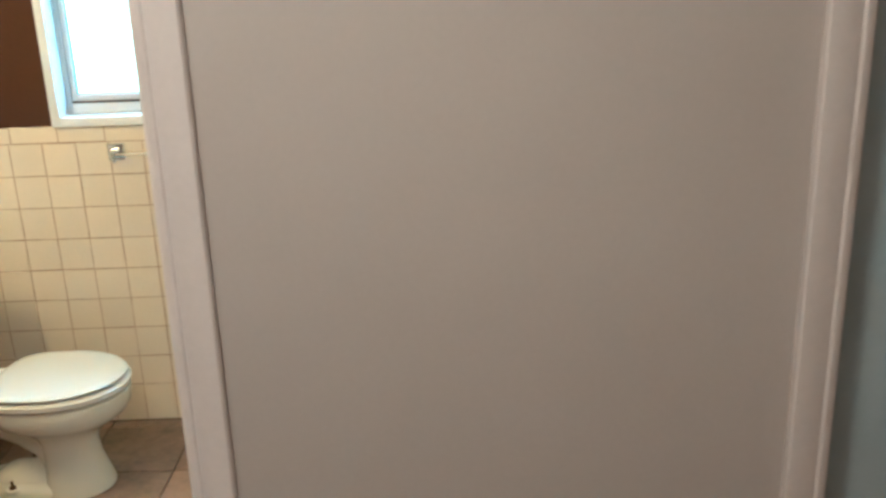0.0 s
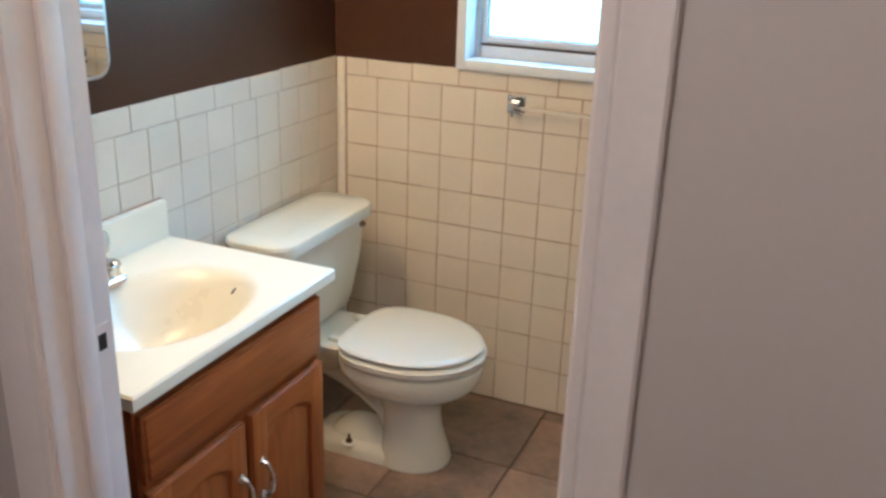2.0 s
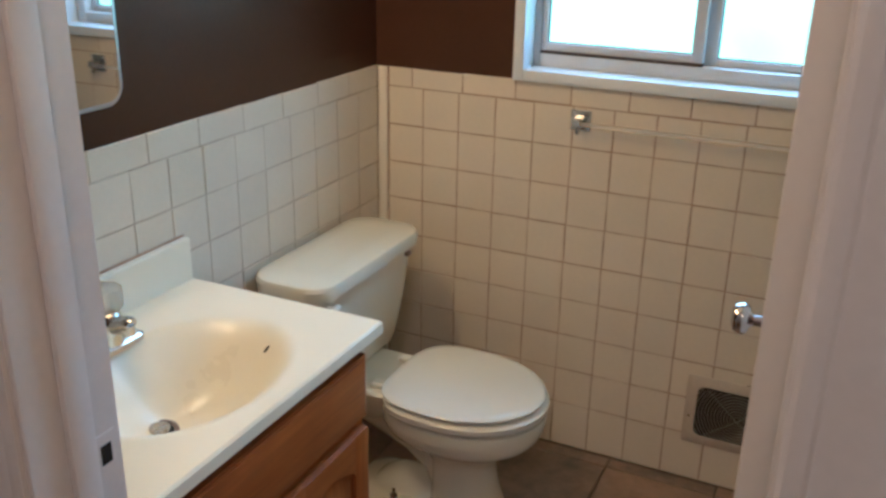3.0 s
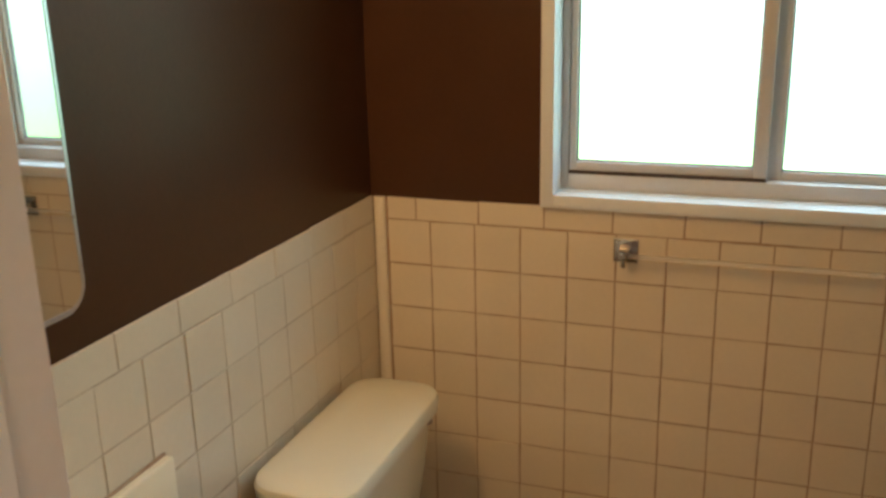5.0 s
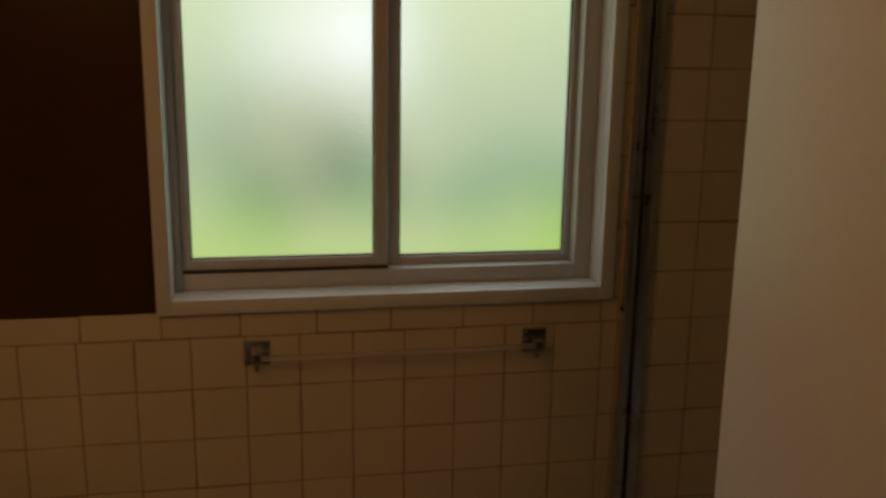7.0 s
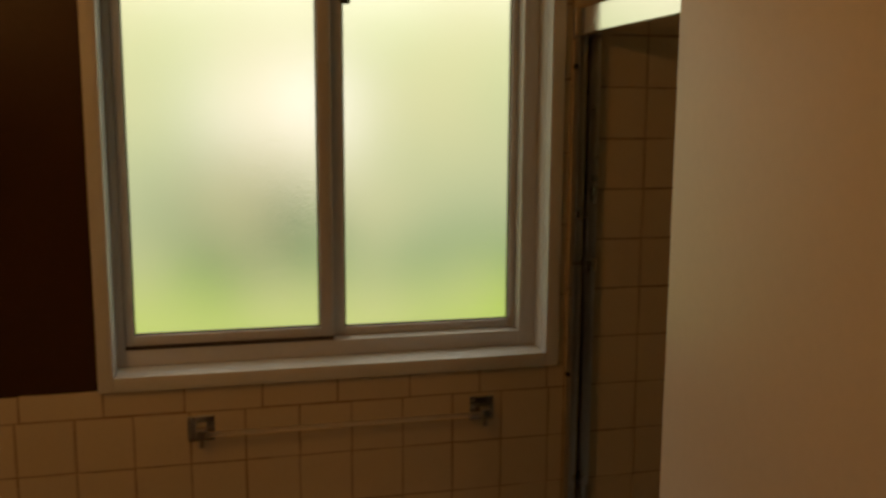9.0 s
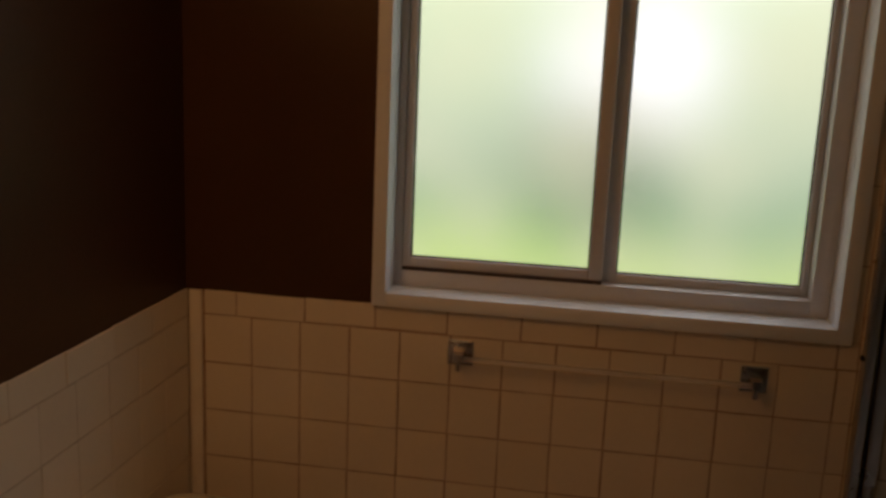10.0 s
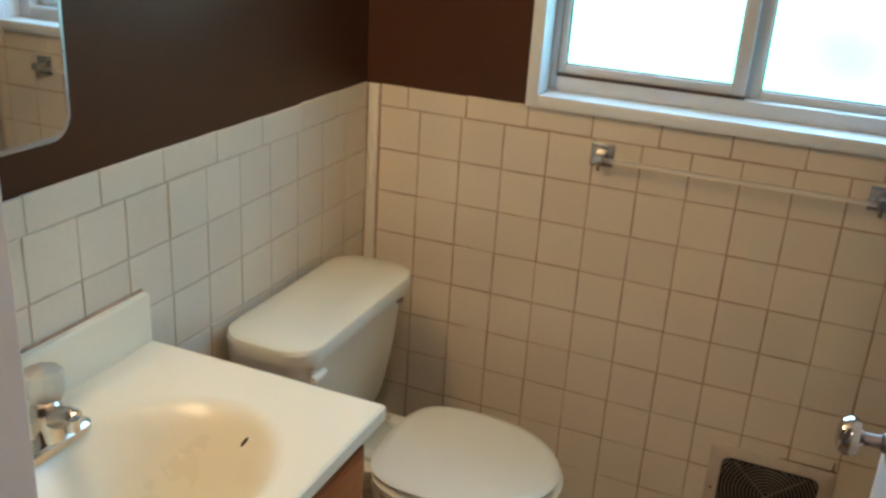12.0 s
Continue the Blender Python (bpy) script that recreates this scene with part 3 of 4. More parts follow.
loft(bm, [rrect(0.125, 0, hx, hy, r, z, 9) for z, hx, hy, r in ((0.636, 0.100, 0.250, 0.06), (0.640, 0.108, 0.260, 0.068), (0.666, 0.110, 0.264, 0.07), (0.675, 0.106, 0.260, 0.068), (0.680, 0.095, 0.248, 0.062), (0.682, 0.05, 0.18, 0.04))])
part("tank_lid", bm, PORCELAIN, toilet, "heavy white tank lid with rounded corners")
bm = B()
lathe(bm, [(0.011, 0), (0.011, 0.004), (0.008, 0.007), (0.006, 0.012), (0.0001, 0.013)], (0.209, 0.195, 0.616), "X", 16)
part("tank_fitting", bm, SHANK, toilet, "small dull metal fitting under the lid")
bm = B()
tube(bm, [(0.210, -0.205, 0.610), (0.224, -0.205, 0.610)], 0.010, 12)
tube(bm, [(0.226, -0.228, 0.609), (0.228, -0.212, 0.611), (0.227, -0.186, 0.612)], [0.008, 0.010, 0.008], 10)
part("flush_lever", bm, SEATPLASTIC, toilet, "white plastic flush lever")
for y in (-0.082, 0.082):
    bm = B()
    lathe(bm, [(0.023, 0.034), (0.023, 0.0375), (0.018, 0.0395), (0.0001, 0.0395)], (0.318, y, 0), "Z", 16)
    part("washer", bm, SEATPLASTIC, toilet)
    bm = B()
    lathe(bm, [(0.011, 0.039), (0.011, 0.044), (0.0075, 0.048), (0.0045, 0.049), (0.0045, 0.064), (0.0001, 0.065)], (0.318, y, 0), "Z", 6)
    part("floor_bolt", bm, RUST, toilet, "dark exposed floor bolt")

# ---- vanity ----
van = root("vanity_cabinet", (0, -1.190, 0), "honey oak vanity cabinet with two arched doors", "cabinet")
FX = 0.458   # face of the cabinet frame
bm = B()
box(bm, 0.0, FX - 0.019, -0.300, -0.284, 0.10, 0.697)
box(bm, 0.0, FX - 0.019, 0.284, 0.300, F, 0.697)
box(bm, 0.0, FX - 0.019, -0.284, 0.284, 0.10, 0.114)
box(bm, 0.0, 0.006, -0.284, 0.284, 0.114, 0.697)
part("carcass", bm, OAK, van)
for a in ((-0.300, -0.262), (0.262, 0.300)):
    part("face_stile", box(B(), FX - 0.019, FX, a[0], a[1], 0.10, 0.697, 0.001, 1), OAK, van)
part("face_stile", box(B(), FX - 0.019, FX, -0.025, 0.025, 0.114, 0.512), OAK, van)
for a in ((0.655, 0.697), (0.500, 0.534), (0.10, 0.135)):
    part("face_rail", box(B(), FX - 0.0185, FX - 0.0005, -0.262, 0.262, a[0], a[1]), OAKH, van)
part("toe_kick", box(B(), FX - 0.07, FX - 0.055, -0.284, 0.284, F, 0.10), OAKSHADE, van)
bm = B()
box(bm, FX + 0.0005, FX + 0.012, -0.293, 0.293, 0.536, 0.674)
box(bm, FX + 0.0005, FX + 0.018, -0.286, 0.286, 0.543, 0.667, 0.004, 2)
part("false_drawer_front", bm, OAKH, van)


def arch(y0, y1, z0, z1, rise, x, n=10):
    """Ring in the plane x: square below, arched above."""
    pts = [(x, y0, z0), (x, y1, z0), (x, y1, z1 - rise)]
    for i in range(1, n):
        u = i / n
        pts.append((x, y1 + (y0 - y1) * u, z1 - rise + rise * math.sin(math.pi * u) ** 0.8))
    pts.append((x, y0, z1 - rise))
    return pts


def cabinet_door(y0, y1, pull_y):
    z0, z1 = 0.118, 0.516
    d = part("door", box(B(), FX + 0.0005, FX + 0.011, y0, y1, z0, z1, 0.001, 1), OAK, van, "honey oak door with an arched raised panel")
    w = 0.052
    for a in ((y0, y0 + w), (y1 - w, y1)):
        part("stile", box(B(), FX + 0.0105, FX + 0.020, a[0], a[1], z0, z1, 0.004, 2), OAK, d)
    part("rail", box(B(), FX + 0.0105, FX + 0.0195, y0 + w - 0.002, y1 - w + 0.002, z0, z0 + w, 0.004, 2), OAKH, d)
    # arched top rail
    bm = B()
    n, yi0, yi1 = 12, y0 + w - 0.002, y1 - w + 0.002
    for i in range(n):
        a, b = i / n, (i + 1) / n
        ya, yb = yi0 + (yi1 - yi0) * a, yi0 + (yi1 - yi0) * b
        za, zb = (z1 - 0.088 + 0.036 * math.sin(math.pi * u) ** 0.8 for u in (a, b))
        f, r_ = FX + 0.0195, FX + 0.0105
        fr = [bm.verts.new(p) for p in ((f, ya, za), (f, yb, zb), (f, yb, z1 - 0.003), (f, ya, z1 - 0.003))]
        bk = [bm.verts.new(p) for p in ((r_, ya, za), (r_, yb, zb), (r_, yb, z1), (r_, ya, z1))]
        bm.faces.new(fr)
        bm.faces.new((fr[0], fr[1], bk[1], bk[0]))
        bm.faces.new((fr[2], fr[3], bk[3], bk[2]))
    bmesh.ops.remove_doubles(bm, verts=bm.verts, dist=1e-5)
    part("arched_rail", bm, OAKH, d)
    bm = B()
    g = 0.008
    loft(bm, [arch(y0 + w + g + i_, y1 - w - g - i_, z0 + w + g + i_, z1 - 0.052 - g - i_ * 1.2, 0.036, FX + x) for i_, x in ((0, 0.0108), (0.001, 0.0115), (0.022, 0.0175), (0.024, 0.0178))])
    part("raised_panel", bm, OAK, d)
    # bow pull
    zc = 0.355
    bm = B()
    tube(bm, [(FX + 0.020, pull_y, zc + 0.042), (FX + 0.034, pull_y, zc + 0.040), (FX + 0.046, pull_y, zc + 0.022), (FX + 0.049, pull_y, zc), (FX + 0.046, pull_y, zc - 0.022), (FX + 0.034, pull_y, zc - 0.040), (FX + 0.020, pull_y, zc - 0.042)],
         [0.006, 0.0045, 0.0045, 0.0055, 0.0045, 0.0045, 0.006], 10)
    for z in (zc + 0.042, zc - 0.042):
        lathe(bm, [(0.0095, 0), (0.0095, 0.002), (0.006, 0.005), (0.0001, 0.0055)], (FX + 0.0202, pull_y, z), "X", 14)
    part("handle", bm, NICKEL, d, "curved satin nickel pull")


cabinet_door(0.012, 0.290, 0.036)
cabinet_door(-0.290, -0.012, -0.036)

# counter with its moulded basin
top = root("washbasin", (0, -1.180, 0.697), "cream cultured marble vanity top with a moulded oval basin", "sink")
CX1, CY, TZ = 0.480, 0.326, 0.031
BX, BY_, BA, BB, BD = 0.276, -0.004, 0.158, 0.208, 0.135


def basin(x, y):
    r = math.hypot((x - BX) / BA, (y - BY_) / BB)
    u = min(1.0, max(0.0, (r - 0.28) / 0.84))
    d = math.hypot((x - 0.215) / 0.30, y / 0.30)
    return -BD * (1 - u ** 2.3 * (1 + 2.3 * (1 - u))) * (1 - 0.35 * d) if u < 1 else 0.0


bm = B()
NA = 112
corner = [math.atan2(y / BB, x / BA) % (2 * math.pi) for x, y in ((CX1 - BX, CY - BY_), (-BX, CY - BY_), (-BX, -CY - BY_), (CX1 - BX, -CY - BY_))]
angles = [2 * math.pi * i / NA for i in range(NA)]
for c in corner:
    angles[min(range(NA), key=lambda i: abs(angles[i] - c))] = c
SHELLS = [0.04, 0.12, 0.22, 0.32, 0.42, 0.52, 0.60, 0.68, 0.75, 0.81, 0.86, 0.90, 0.93, 0.96, 0.98, 1.0, 1.02, 1.04, 1.06, 1.08, 1.10, 1.12, 1.15]
shells = []
for q in SHELLS:
    shells.append([bm.verts.new((BX + q * BA * math.cos(a), BY_ + q * BB * math.sin(a), TZ + basin(BX + q * BA * math.cos(a), BY_ + q * BB * math.sin(a)))) for a in angles])
edge = []
for a in angles:
    ux, uy = BA * math.cos(a), BB * math.sin(a)
    q = min((CX1 - BX) / ux if ux > 1e-9 else 9e9, -BX / ux if ux < -1e-9 else 9e9, (CY - BY_) / uy if uy > 1e-9 else 9e9, (-CY - BY_) / uy if uy < -1e-9 else 9e9)
    edge.append(bm.verts.new((BX + q * ux, BY_ + q * uy, TZ)))
bm.faces.new(shells[0])
for p_, q_ in zip(shells, shells[1:] + [edge]):
    for i in range(NA):
        bm.faces.new((p_[i], q_[i], q_[(i + 1) % NA], p_[(i + 1) % NA]))
rim = []
for v in edge:
    x, y, z = v.co
    ox = 0.004 if x >= CX1 - 1e-6 else 0
    oy = 0.004 if y >= CY - 1e-6 else (-0.004 if y <= -CY + 1e-6 else 0)
    rim.append([bm.verts.new((x + ox, y + oy, TZ - 0.005)), bm.verts.new((x + ox, y + oy, 0.004)), bm.verts.new((x + ox * 0.2, y + oy * 0.2, 0.0005))])
k = len(edge)
for i in range(k):
    a, b = i, (i + 1) % k
    bm.faces.new((edge[a], edge[b], rim[b][0], rim[a][0]))
    bm.faces.new((rim[a][0], rim[b][0], rim[b][1], rim[a][1]))
    bm.faces.new((rim[a][1], rim[b][1], rim[b][2], rim[a][2]))
part("counter", bm, MARBLE, top)
bm = B()
box(bm, 0.0005, 0.021, -CY, CY, TZ - 0.003, 0.125, 0.005, 3)
part("backsplash", bm, MARBLE, top)
part("caulk_bead", tube(B(), [(0.003, -CY + 0.002, 0.126), (0.003, CY - 0.002, 0.126)], 0.003, 8), GROUT, top, "brownish caulk line")
DX, DY = 0.224, -0.026
DZ = TZ + basin(DX, DY)
bm = B()
lathe(bm, [(0.034, 0.003), (0.033, 0.007), (0.029, 0.0075), (0.0255, 0.004), (0.0255, 0.002), (0.0001, 0.002)], (DX, DY, DZ), "Z", 28)
dr = part("drain", bm, SHANK, top, "worn chrome drain ring")
# black disc: shade of the gap round the stopper, put into colour
part("drain_gap_shade", lathe(B(), [(0.025, 0.0022), (0.025, 0.0034), (0.0001, 0.0034)], (DX, DY, DZ), "Z", 28), BLACK, dr, "black disc for the shade round the stopper")
bm = B()
lathe(bm, [(0.017, 0.0035), (0.0185, 0.010), (0.017, 0.0135), (0.0001, 0.0145)], (DX, DY, DZ), "Z", 24)
part("stopper", bm, NICKEL, dr)
ox, oy = BX + 0.048, 0.166
oz = TZ + basin(ox, oy)
gx, gy = (basin(ox + 0.004, oy) - basin(ox - 0.004, oy)) / 0.008, (basin(ox, oy + 0.004) - basin(ox, oy - 0.004)) / 0.008
on = Vector((-gx, -gy, 1)).normalized()
oup = Vector((gx, gy, gx * gx + gy * gy)).normalized()
oside = on.cross(oup)
# slot not cut: a black oval on the basin carries its inner shade
bm = B()
loft(bm, [[Vector((ox, oy, oz)) + d_ * on + 0.0085 * math.sin(a) * s_ * oup + 0.003 * math.cos(a) * s_ * oside for a in (2 * math.pi * i / 16 for i in range(16))] for d_, s_ in ((-0.004, 1.0), (0.0012, 1.0), (0.0016, 0.8))])
part("overflow", bm, BLACK, top, "overflow slot, its shade a black oval")

# faucet
fa = root("faucet", (0.109, -1.184, 0.7275), "chrome single-lever faucet with a clear acrylic knob", "faucet")
bm = B()
loft(bm, [rrect(0, 0, 0.019, 0.072, 0.018, 0.0), rrect(0, 0, 0.019, 0.072, 0.018, 0.010), rrect(0, 0, 0.015, 0.064, 0.014, 0.015)])
part("base_plate", bm, FAUCETCHROME, fa)
bm = B()
lathe(bm, [(0.023, 0.015), (0.023, 0.055), (0.021, 0.068), (0.014, 0.076), (0.008, 0.078), (0.008, 0.088), (0.0001, 0.088)], (0, 0, 0), "Z", 24)
part("body", bm, FAUCETCHROME, fa)
bm = B()
tube(bm, [(0.006, 0, 0.050), (0.024, 0, 0.055), (0.038, 0, 0.060), (0.047, 0, 0.062), (0.052, 0, 0.060)], [0.018, 0.017, 0.0155, 0.0145, 0.0135], 16)
part("spout", bm, FAUCETCHROME, fa)
part("aerator", tube(B(), [(0.045, 0, 0.060), (0.045, 0, 0.041)], 0.0115, 16), FAUCETCHROME, fa)
bm = B()
rings = []
for r, h in ((0.016, 0.078), (0.023, 0.081), (0.027, 0.090), (0.028, 0.110), (0.0255, 0.122), (0.018, 0.127), (0.002, 0.128)):
    rings.append([((r + (0.0018 if i % 4 < 2 else -0.0012) * min(1, r / 0.02)) * math.cos(2 * math.pi * i / 32), (r + (0.0018 if i % 4 < 2 else -0.0012) * min(1, r / 0.02)) * math.sin(2 * math.pi * i / 32), h) for i in range(32)])
loft(bm, rings)
part("acrylic_knob", bm, ACRYLIC, fa, "faceted clear acrylic knob")

# ---- medicine cabinet ----
mc = root("medicine_cabinet", (0.002, -1.255, 1.150), "mirrored medicine cabinet with rounded corners on the brown wall", "mirror cabinet")


def yz_ring(hy, z0, z1, r, x, n=7):
    out = []
    for sy, zc, a0 in ((1, z1 - r, 0), (-1, z1 - r, 90), (-1, z0 + r, 180), (1, z0 + r, 270)):
        for i in range(n):
            a = radians(a0 + 90 * i / (n - 1))
            out.append((x, sy * (hy - r) + r * math.cos(a), zc + r * math.sin(a)))
    return out


bm = B()
loft(bm, [yz_ring(0.200, 0.002, 0.618, 0.034, -0.008), yz_ring(0.200, 0.002, 0.618, 0.034, 0.062)])
part("cabinet_body", bm, VINYL, mc)
bm = B()
loft(bm, [yz_ring(0.206 - i_, i_, 0.62 - i_, 0.038 - i_, x) for i_, x in ((0, 0.0625), (0, 0.0665), (0.002, 0.0685), (0.007, 0.0688), (0.0085, 0.0675))])
part("mirror_frame", bm, ALU, mc, "thin silver rounded frame")
bm = B()
loft(bm, [yz_ring(0.1985, 0.0075, 0.6125, 0.031, 0.0672), yz_ring(0.1985, 0.0075, 0.6125, 0.031, 0.0680)])
part("mirror_glass", bm, MIRROR, mc, "silvered mirror glass")

# ---- lights ----
vl = root("vanity_light", (-0.008, -1.205, 2.02), "chrome bar light with three lit globes over the mirror", "wall lamp")
part("back_bar", box(B(), 0, 0.03, -0.23, 0.23, -0.05, 0.05, 0.008), CHROME, vl)
for y in (-0.155, 0, 0.155):
    bm = B()
    lathe(bm, [(0.026, 0.03), (0.026, 0.042), (0.018, 0.05), (0.0001, 0.05)], (0, y, 0), "X", 16)
    part("socket", bm, CHROME, vl)
    bm = B()
    lathe(bm, [(0.0001, 0.046)] + [(0.046 * math.sin(math.pi * i / 12), 0.094 - 0.046 * math.cos(math.pi * i / 12)) for i in range(1, 12)] + [(0.0001, 0.14)], (0, y, 0), "X", 20)
    part("globe", bm, GLOBE, vl, "lit warm white globe bulb")
cl = root("ceiling_light", (1.22, -2.80, CEIL), "round frosted dome ceiling light in the hall", "ceiling lamp")
part("ring", lathe(B(), [(0.17, 0.0), (0.17, -0.02), (0.155, -0.025), (0.0001, -0.025)], (0, 0, 0), "Z", 32), NICKEL, cl)
part("dome", lathe(B(), [(0.15, -0.0255), (0.14, -0.055), (0.10, -0.085), (0.05, -0.10), (0.0001, -0.103)], (0, 0, 0), "Z", 32), DOME, cl, "lit frosted glass dome")

# ---- towel bar ----
tb = root("towel_bar", (0.605, 0, 0.972), "clear towel bar on square chrome posts under the window", "towel bar")
for x in (0.0, 0.590):
    bm = B()
    loft(bm, [[(x + a, y, b_) for a, b_ in ((-h, -h), (h, -h), (h, h), (-h, h))] for y, h in ((-0.0003, 0.0265), (-0.0035, 0.0265), (-0.0052, 0.0245), (-0.0058, 0.0120), (-0.014, 0.0095), (-0.041, 0.0095), (-0.044, 0.008))])
    post = part("post", bm, OLDCHROME, tb, "square stepped chrome post")
    for sx, sz in ((-0.019, 0.019), (0.019, -0.019)):
        lathe_bm = lathe(B(), [(0.003, -0.004), (0.003, -0.0062), (0.0001, -0.0068)], (x + sx, 0, sz), "Y", 10)
        part("screw", lathe_bm, NICKEL, post)
    part("set_screw", tube(B(), [(x, -0.033, -0.012), (x, -0.033, -0.030)], 0.005, 10), OLDCHROME, post)
part("bar", tube(B(), [(0.010, -0.033, -0.004), (0.580, -0.033, -0.004)], 0.0054, 12), ROD, tb, "clear acrylic rod")

# ---- wall heater grille ----
he = root("wall_heater", (1.100, 0, 0.212), "beige wall heater with a dark round-ribbed grille low on the wall", "heater")


def xz_ring(hx, hz, r, y, n=5):
    out = []
    for sx, sz, a0 in ((1, 1, 0), (-1, 1, 90), (-1, -1, 180), (1, -1, 270)):
        for i in range(n):
            a = radians(a0 + 90 * i / (n - 1))
            out.append((sx * (hx - r) + r * math.cos(a), y, sz * (hz - r) + r * math.sin(a)))
    return out


bm = B()
loft(bm, [xz_ring(0.140, 0.103, 0.006, -0.0005), xz_ring(0.140, 0.103, 0.006, -0.004), xz_ring(0.136, 0.099, 0.006, -0.007), xz_ring(0.112, 0.077, 0.022, -0.0085), xz_ring(0.110, 0.075, 0.020, -0.0065)])
part("cover_plate", bm, VENTPLATE, he)
# black sheet behind the ribs: the recess's shade put into colour
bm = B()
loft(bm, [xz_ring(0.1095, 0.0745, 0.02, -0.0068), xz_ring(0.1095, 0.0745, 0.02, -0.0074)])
part("opening_shade", bm, BLACK, he)
for i in range(1, 16):
    r = 0.0085 * i
    run = []
    made = []
    for j in range(97):
        a = 2 * math.pi * j / 96
        x, z = r * math.cos(a), r * math.sin(a)
        if abs(x) < 0.1075 and abs(z) < 0.0725:
            run.append((x, -0.0095, z))
        elif run:
            made.append(run)
            run = []
    if run:
        made.append(run)
    for run in made:
        if len(run) > 1:
            part("rib", tube(B(), run, 0.0013, 5), VENTRIB, he)

for sx, sz in ((1, 1), (-1, 1), (1, -1), (-1, -1)):
    part("brace", tube(B(), [(0, -0.0115, -0.005), (0.085 * sx, -0.0115, 0.072 * sz)], 0.0012, 6), VENTRIB, he, "thin pale diagonal brace")
for sx in (-1, 1):
    part("screw", lathe(B(), [(0.0035, -0.007), (0.003, -0.009), (0.0001, -0.0095)], (0.126 * sx, 0, -0.02), "Y", 10), RUST, he)

bm = B()
tube(bm, [(0.010, -0.003, 0.1045), (0.070, -0.003, 0.105), (0.139, -0.003, 0.1045)], [0.0008, 0.0017, 0.0022], 6)
tube(bm, [(0.130, -0.0025, 0.106), (0.131, -0.0025, 0.128)], [0.0022, 0.0012], 6)
part("sealant_line", bm, RUST, he, "dark rusty gap along the plate's edge")

# ---- tiles, the last of the setting ----
G = 0.0018   # joint


def tile_mesh(w, h, name="tile", d=0.0038, e=0.0011):
    """Front at y = 0 facing -y, eased and slightly uneven edges; origin at the lower left corner."""
    bm = B()
    corners = [(0, 0), (w, 0), (w, h), (0, h)]
    out, inn = [], []
    for k in range(4):
        (x0, z0), (x1, z1) = corners[k], corners[(k + 1) % 4]
        for u in (0, 0.3, 0.66):
            x = x0 + (x1 - x0) * u + random.uniform(-0.0006, 0.0006)
            z = z0 + (z1 - z0) * u + random.uniform(-0.0006, 0.0006)
            out.append(bm.verts.new((x, d, z)))
            inn.append(bm.verts.new((x + e * (1 if x < 2 * e else -1 if x > w - 2 * e else 0), 0, z + e * (1 if z < 2 * e else -1 if z > h - 2 * e else 0))))
    for i in range(12):
        j = (i + 1) % 12
        bm.faces.new((out[i], out[j], inn[j], inn[i]))
    bm.faces.new(inn)
    return mesh_of(name, bm, TILE, 20)


cache = {}


def lay(parent, u, z, w, h, face, name="tile"):
    """One tile on a wall: face north looks along the back wall, west along the side wall (u runs away from the corner)."""
    key = (round(w, 4), round(h, 4), random.randrange(7))
    if key not in cache:
        cache[key] = tile_mesh(*key[:2])
    ob = new(name, cache[key])
    ob.parent = parent
    j = random.uniform(-0.0006, 0.0006)
    tilt = random.uniform(-0.25, 0.25)
    if face == "north":
        ob.matrix_basis = pose(u + random.uniform(-0.0005, 0.0005), j, z + random.uniform(-0.0006, 0.0006), tilt, random.uniform(-0.35, 0.35), random.uniform(-0.25, 0.25))
    else:
        ob.matrix_basis = pose(-j, -u - w + random.uniform(-0.0005, 0.0005), z + random.uniform(-0.0006, 0.0006), tilt, random.uniform(-0.35, 0.35), 90 + random.uniform(-0.25, 0.25))
    return ob


def courses(parent, face, cuts, cap_cuts, zc=ZC):
    for u0, u1 in zip(cuts, cuts[1:]):
        for r in range(9):
            z1 = zc - r * P
            z0 = zc - (r + 1) * P if r < 8 else F + 0.001
            lay(parent, u0 + G / 2, z0 + G / 2, u1 - u0 - G, z1 - z0 - G, face)
    for u0, u1 in zip(cap_cuts, cap_cuts[1:]):
        lay(parent, u0 + G / 2, zc + G / 2, u1 - u0 - G, H - zc - G / 2, face, "cap_tile")


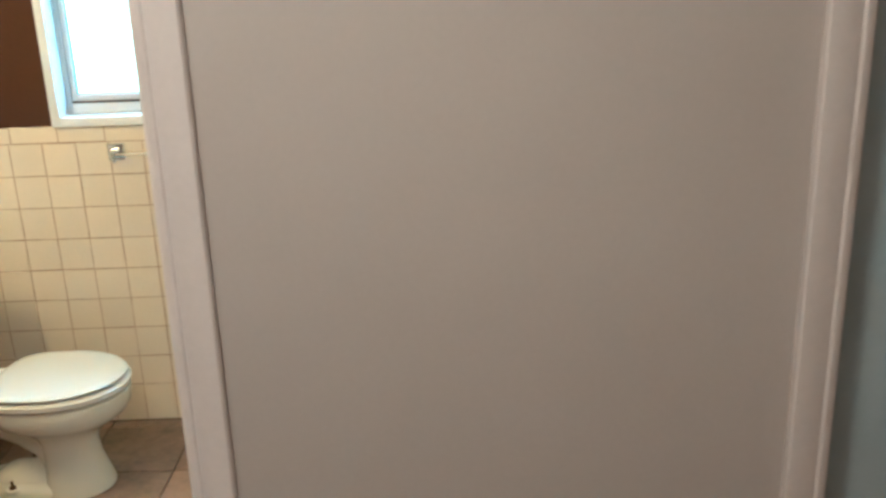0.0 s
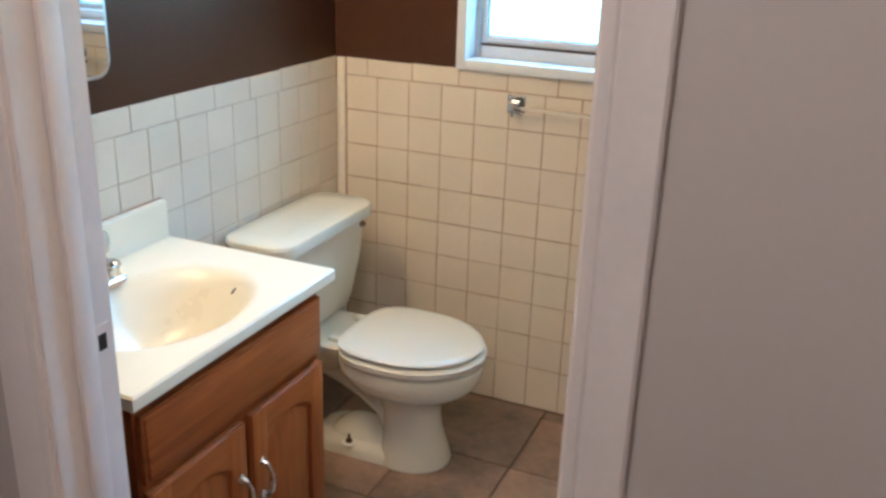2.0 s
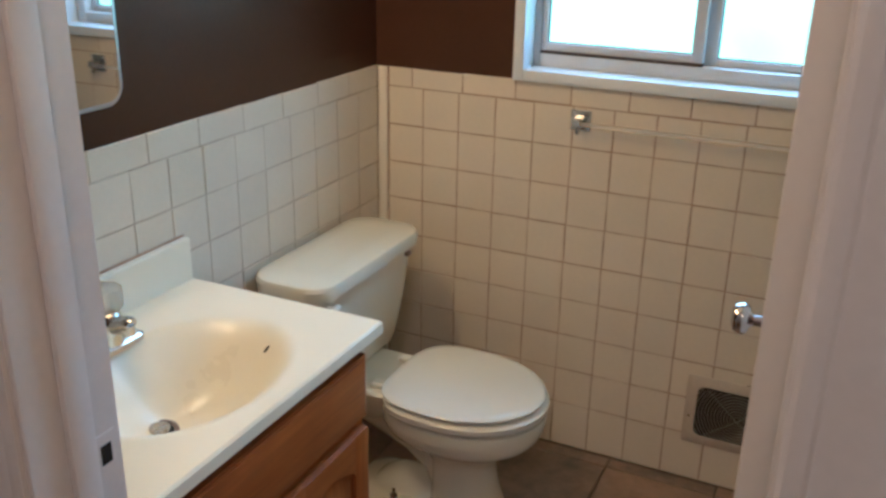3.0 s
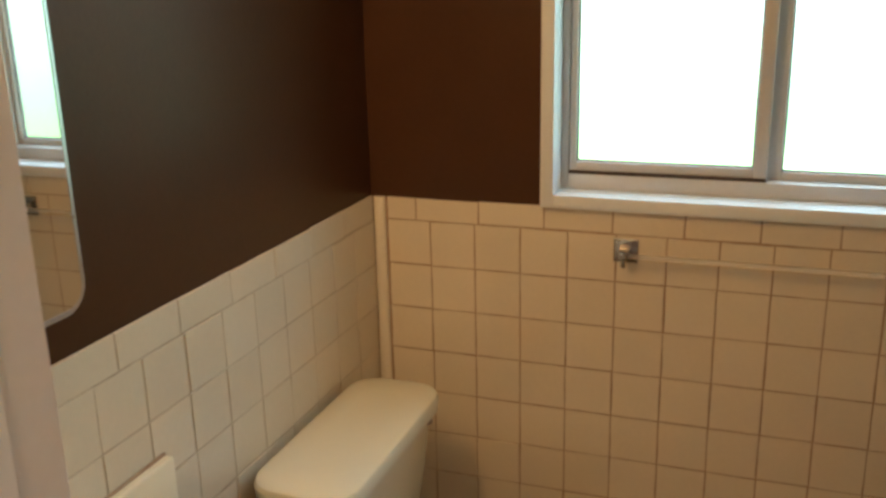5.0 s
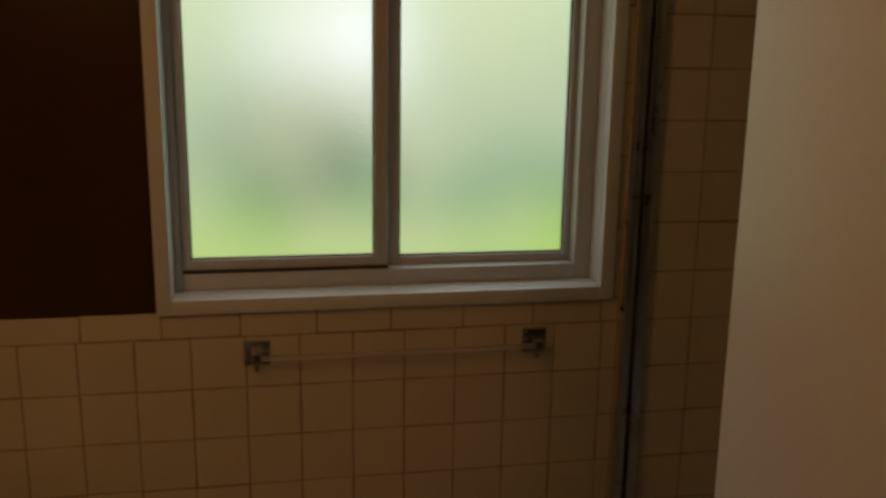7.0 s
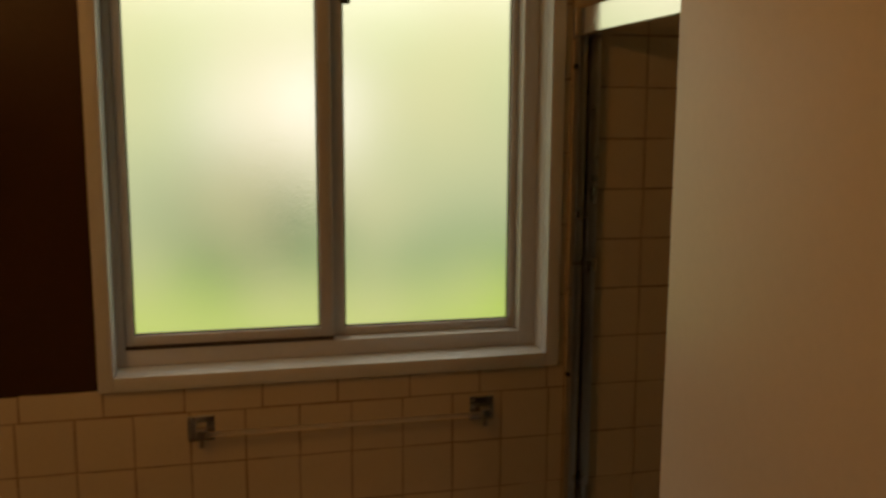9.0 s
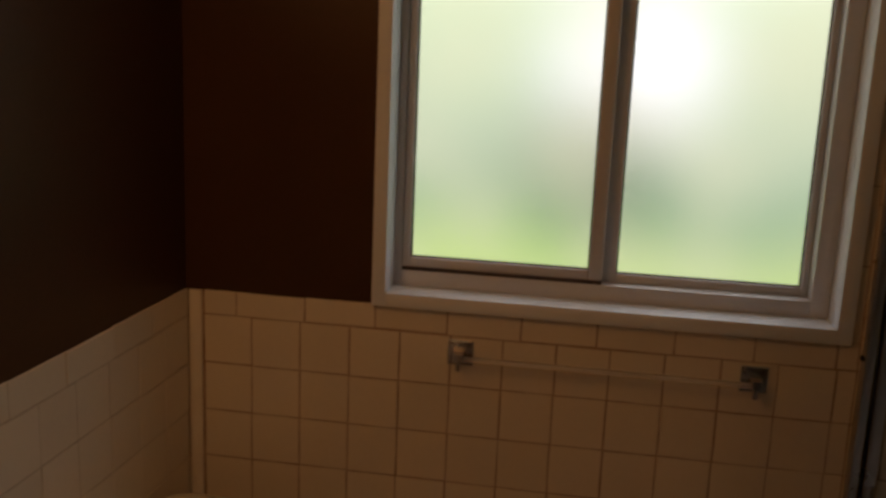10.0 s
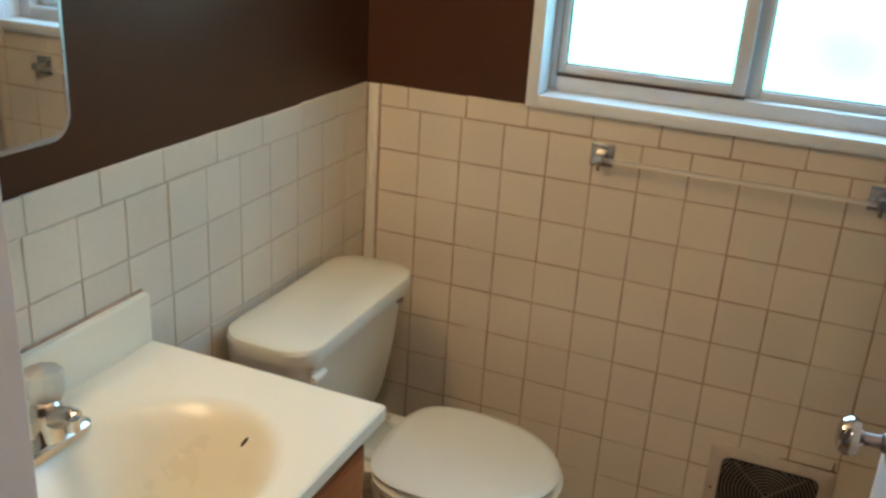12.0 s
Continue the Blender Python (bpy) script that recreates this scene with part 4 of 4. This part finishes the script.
part("grout_bed", box(B(), 0.0, 1.386, 0.0018, 0.0078, F, H - 0.003), GROUT, wall_north, "brown stained grout")
courses(wall_north, "north", [S + k_ * P for k_ in range(13)] + [1.386], [S] + [0.110 + 0.1545 * k_ for k_ in range(9)] + [1.386])
bm = B()
loft(bm, [[(x, y, z) for x, y in ((0.002, 0.004), (0.003, -0.003), (0.008, -0.0065), (0.026, -0.0065), (0.031, -0.003), (0.032, 0.004))] for z in (F + 0.001, H - 0.001)])
part("corner_strip", bm, CAULK, wall_north, "cream vertical corner trim strip")
part("grout_bed", box(B(), -0.0078, -0.0018, YI, 0.0017, F, H - 0.003), GROUTW, wall_west, "pale stained grout")
c0 = 0.878 - 8 * P
courses(wall_west, "west", [0.0] + [c0 + k_ * P for k_ in range(15)] + [-YI], [0.0] + [0.931 - 0.1545 * (6 - k_) for k_ in range(11)] + [-YI], 0.999)
# alcove, to above the header
part("grout_bed", box(B(), 1.386, XE, 0.0018, 0.0078, 0.30, 2.10), GROUT, wall_north, "brown stained grout")
part("grout_bed", box(B(), 1.367, 1.386, 0.0018, 0.0078, H - 0.003, 2.10), GROUT, wall_north)
al = [1.386, 1.4505] + [1.4505 + P * k_ for k_ in range(1, 7)] + [XE]
for u0, u1 in zip(al, al[1:]):
    for r in range(-6, 10):
        z0 = ZC + r * P
        lay(wall_north, u0 + G / 2, z0 + G / 2, u1 - u0 - G, P - G, "north", "alcove_tile")
for r in range(0, 7):
    z0 = H + r * 0.1545
    if z0 + 0.1545 < 2.15:
        lay(wall_north, 1.3675, z0 + G / 2, 0.0175, 0.1545 - G, "north", "edge_tile")
# floor
fm = {}
for i in range(-2, 5):
    for j in range(0, 7):
        x0 = 0.465 + 0.305 * i
        y1 = -0.050 - 0.305 * (j - 1)
        xa, xb = max(x0, 0.0), min(x0 + 0.305, 1.386)
        ya, yb = max(y1 - 0.305, YI - 0.06), min(y1, 0.0)
        if xb - xa < 0.02 or yb - ya < 0.02:
            continue
        key = (round(xb - xa, 3), round(yb - ya, 3))
        if key not in fm:
            w, h = key[0] - 0.005, key[1] - 0.005
            b2 = B()
            loft(b2, [[(x, y, z) for x, y in ((a, a), (w - a, a), (w - a, h - a), (a, h - a))] for z, a in ((-0.006, 0), (-0.0022, 0), (0, 0.003))])
            fm[key] = mesh_of("floor_tile", b2, FLOORTILE, 20)
        ob = new("floor_tile", fm[key])
        ob.parent = bpy.data.objects["floor_slab"]
        ob.matrix_basis = pose(xa + 0.0025, ya + 0.0025, F + random.uniform(-0.0005, 0.0005))
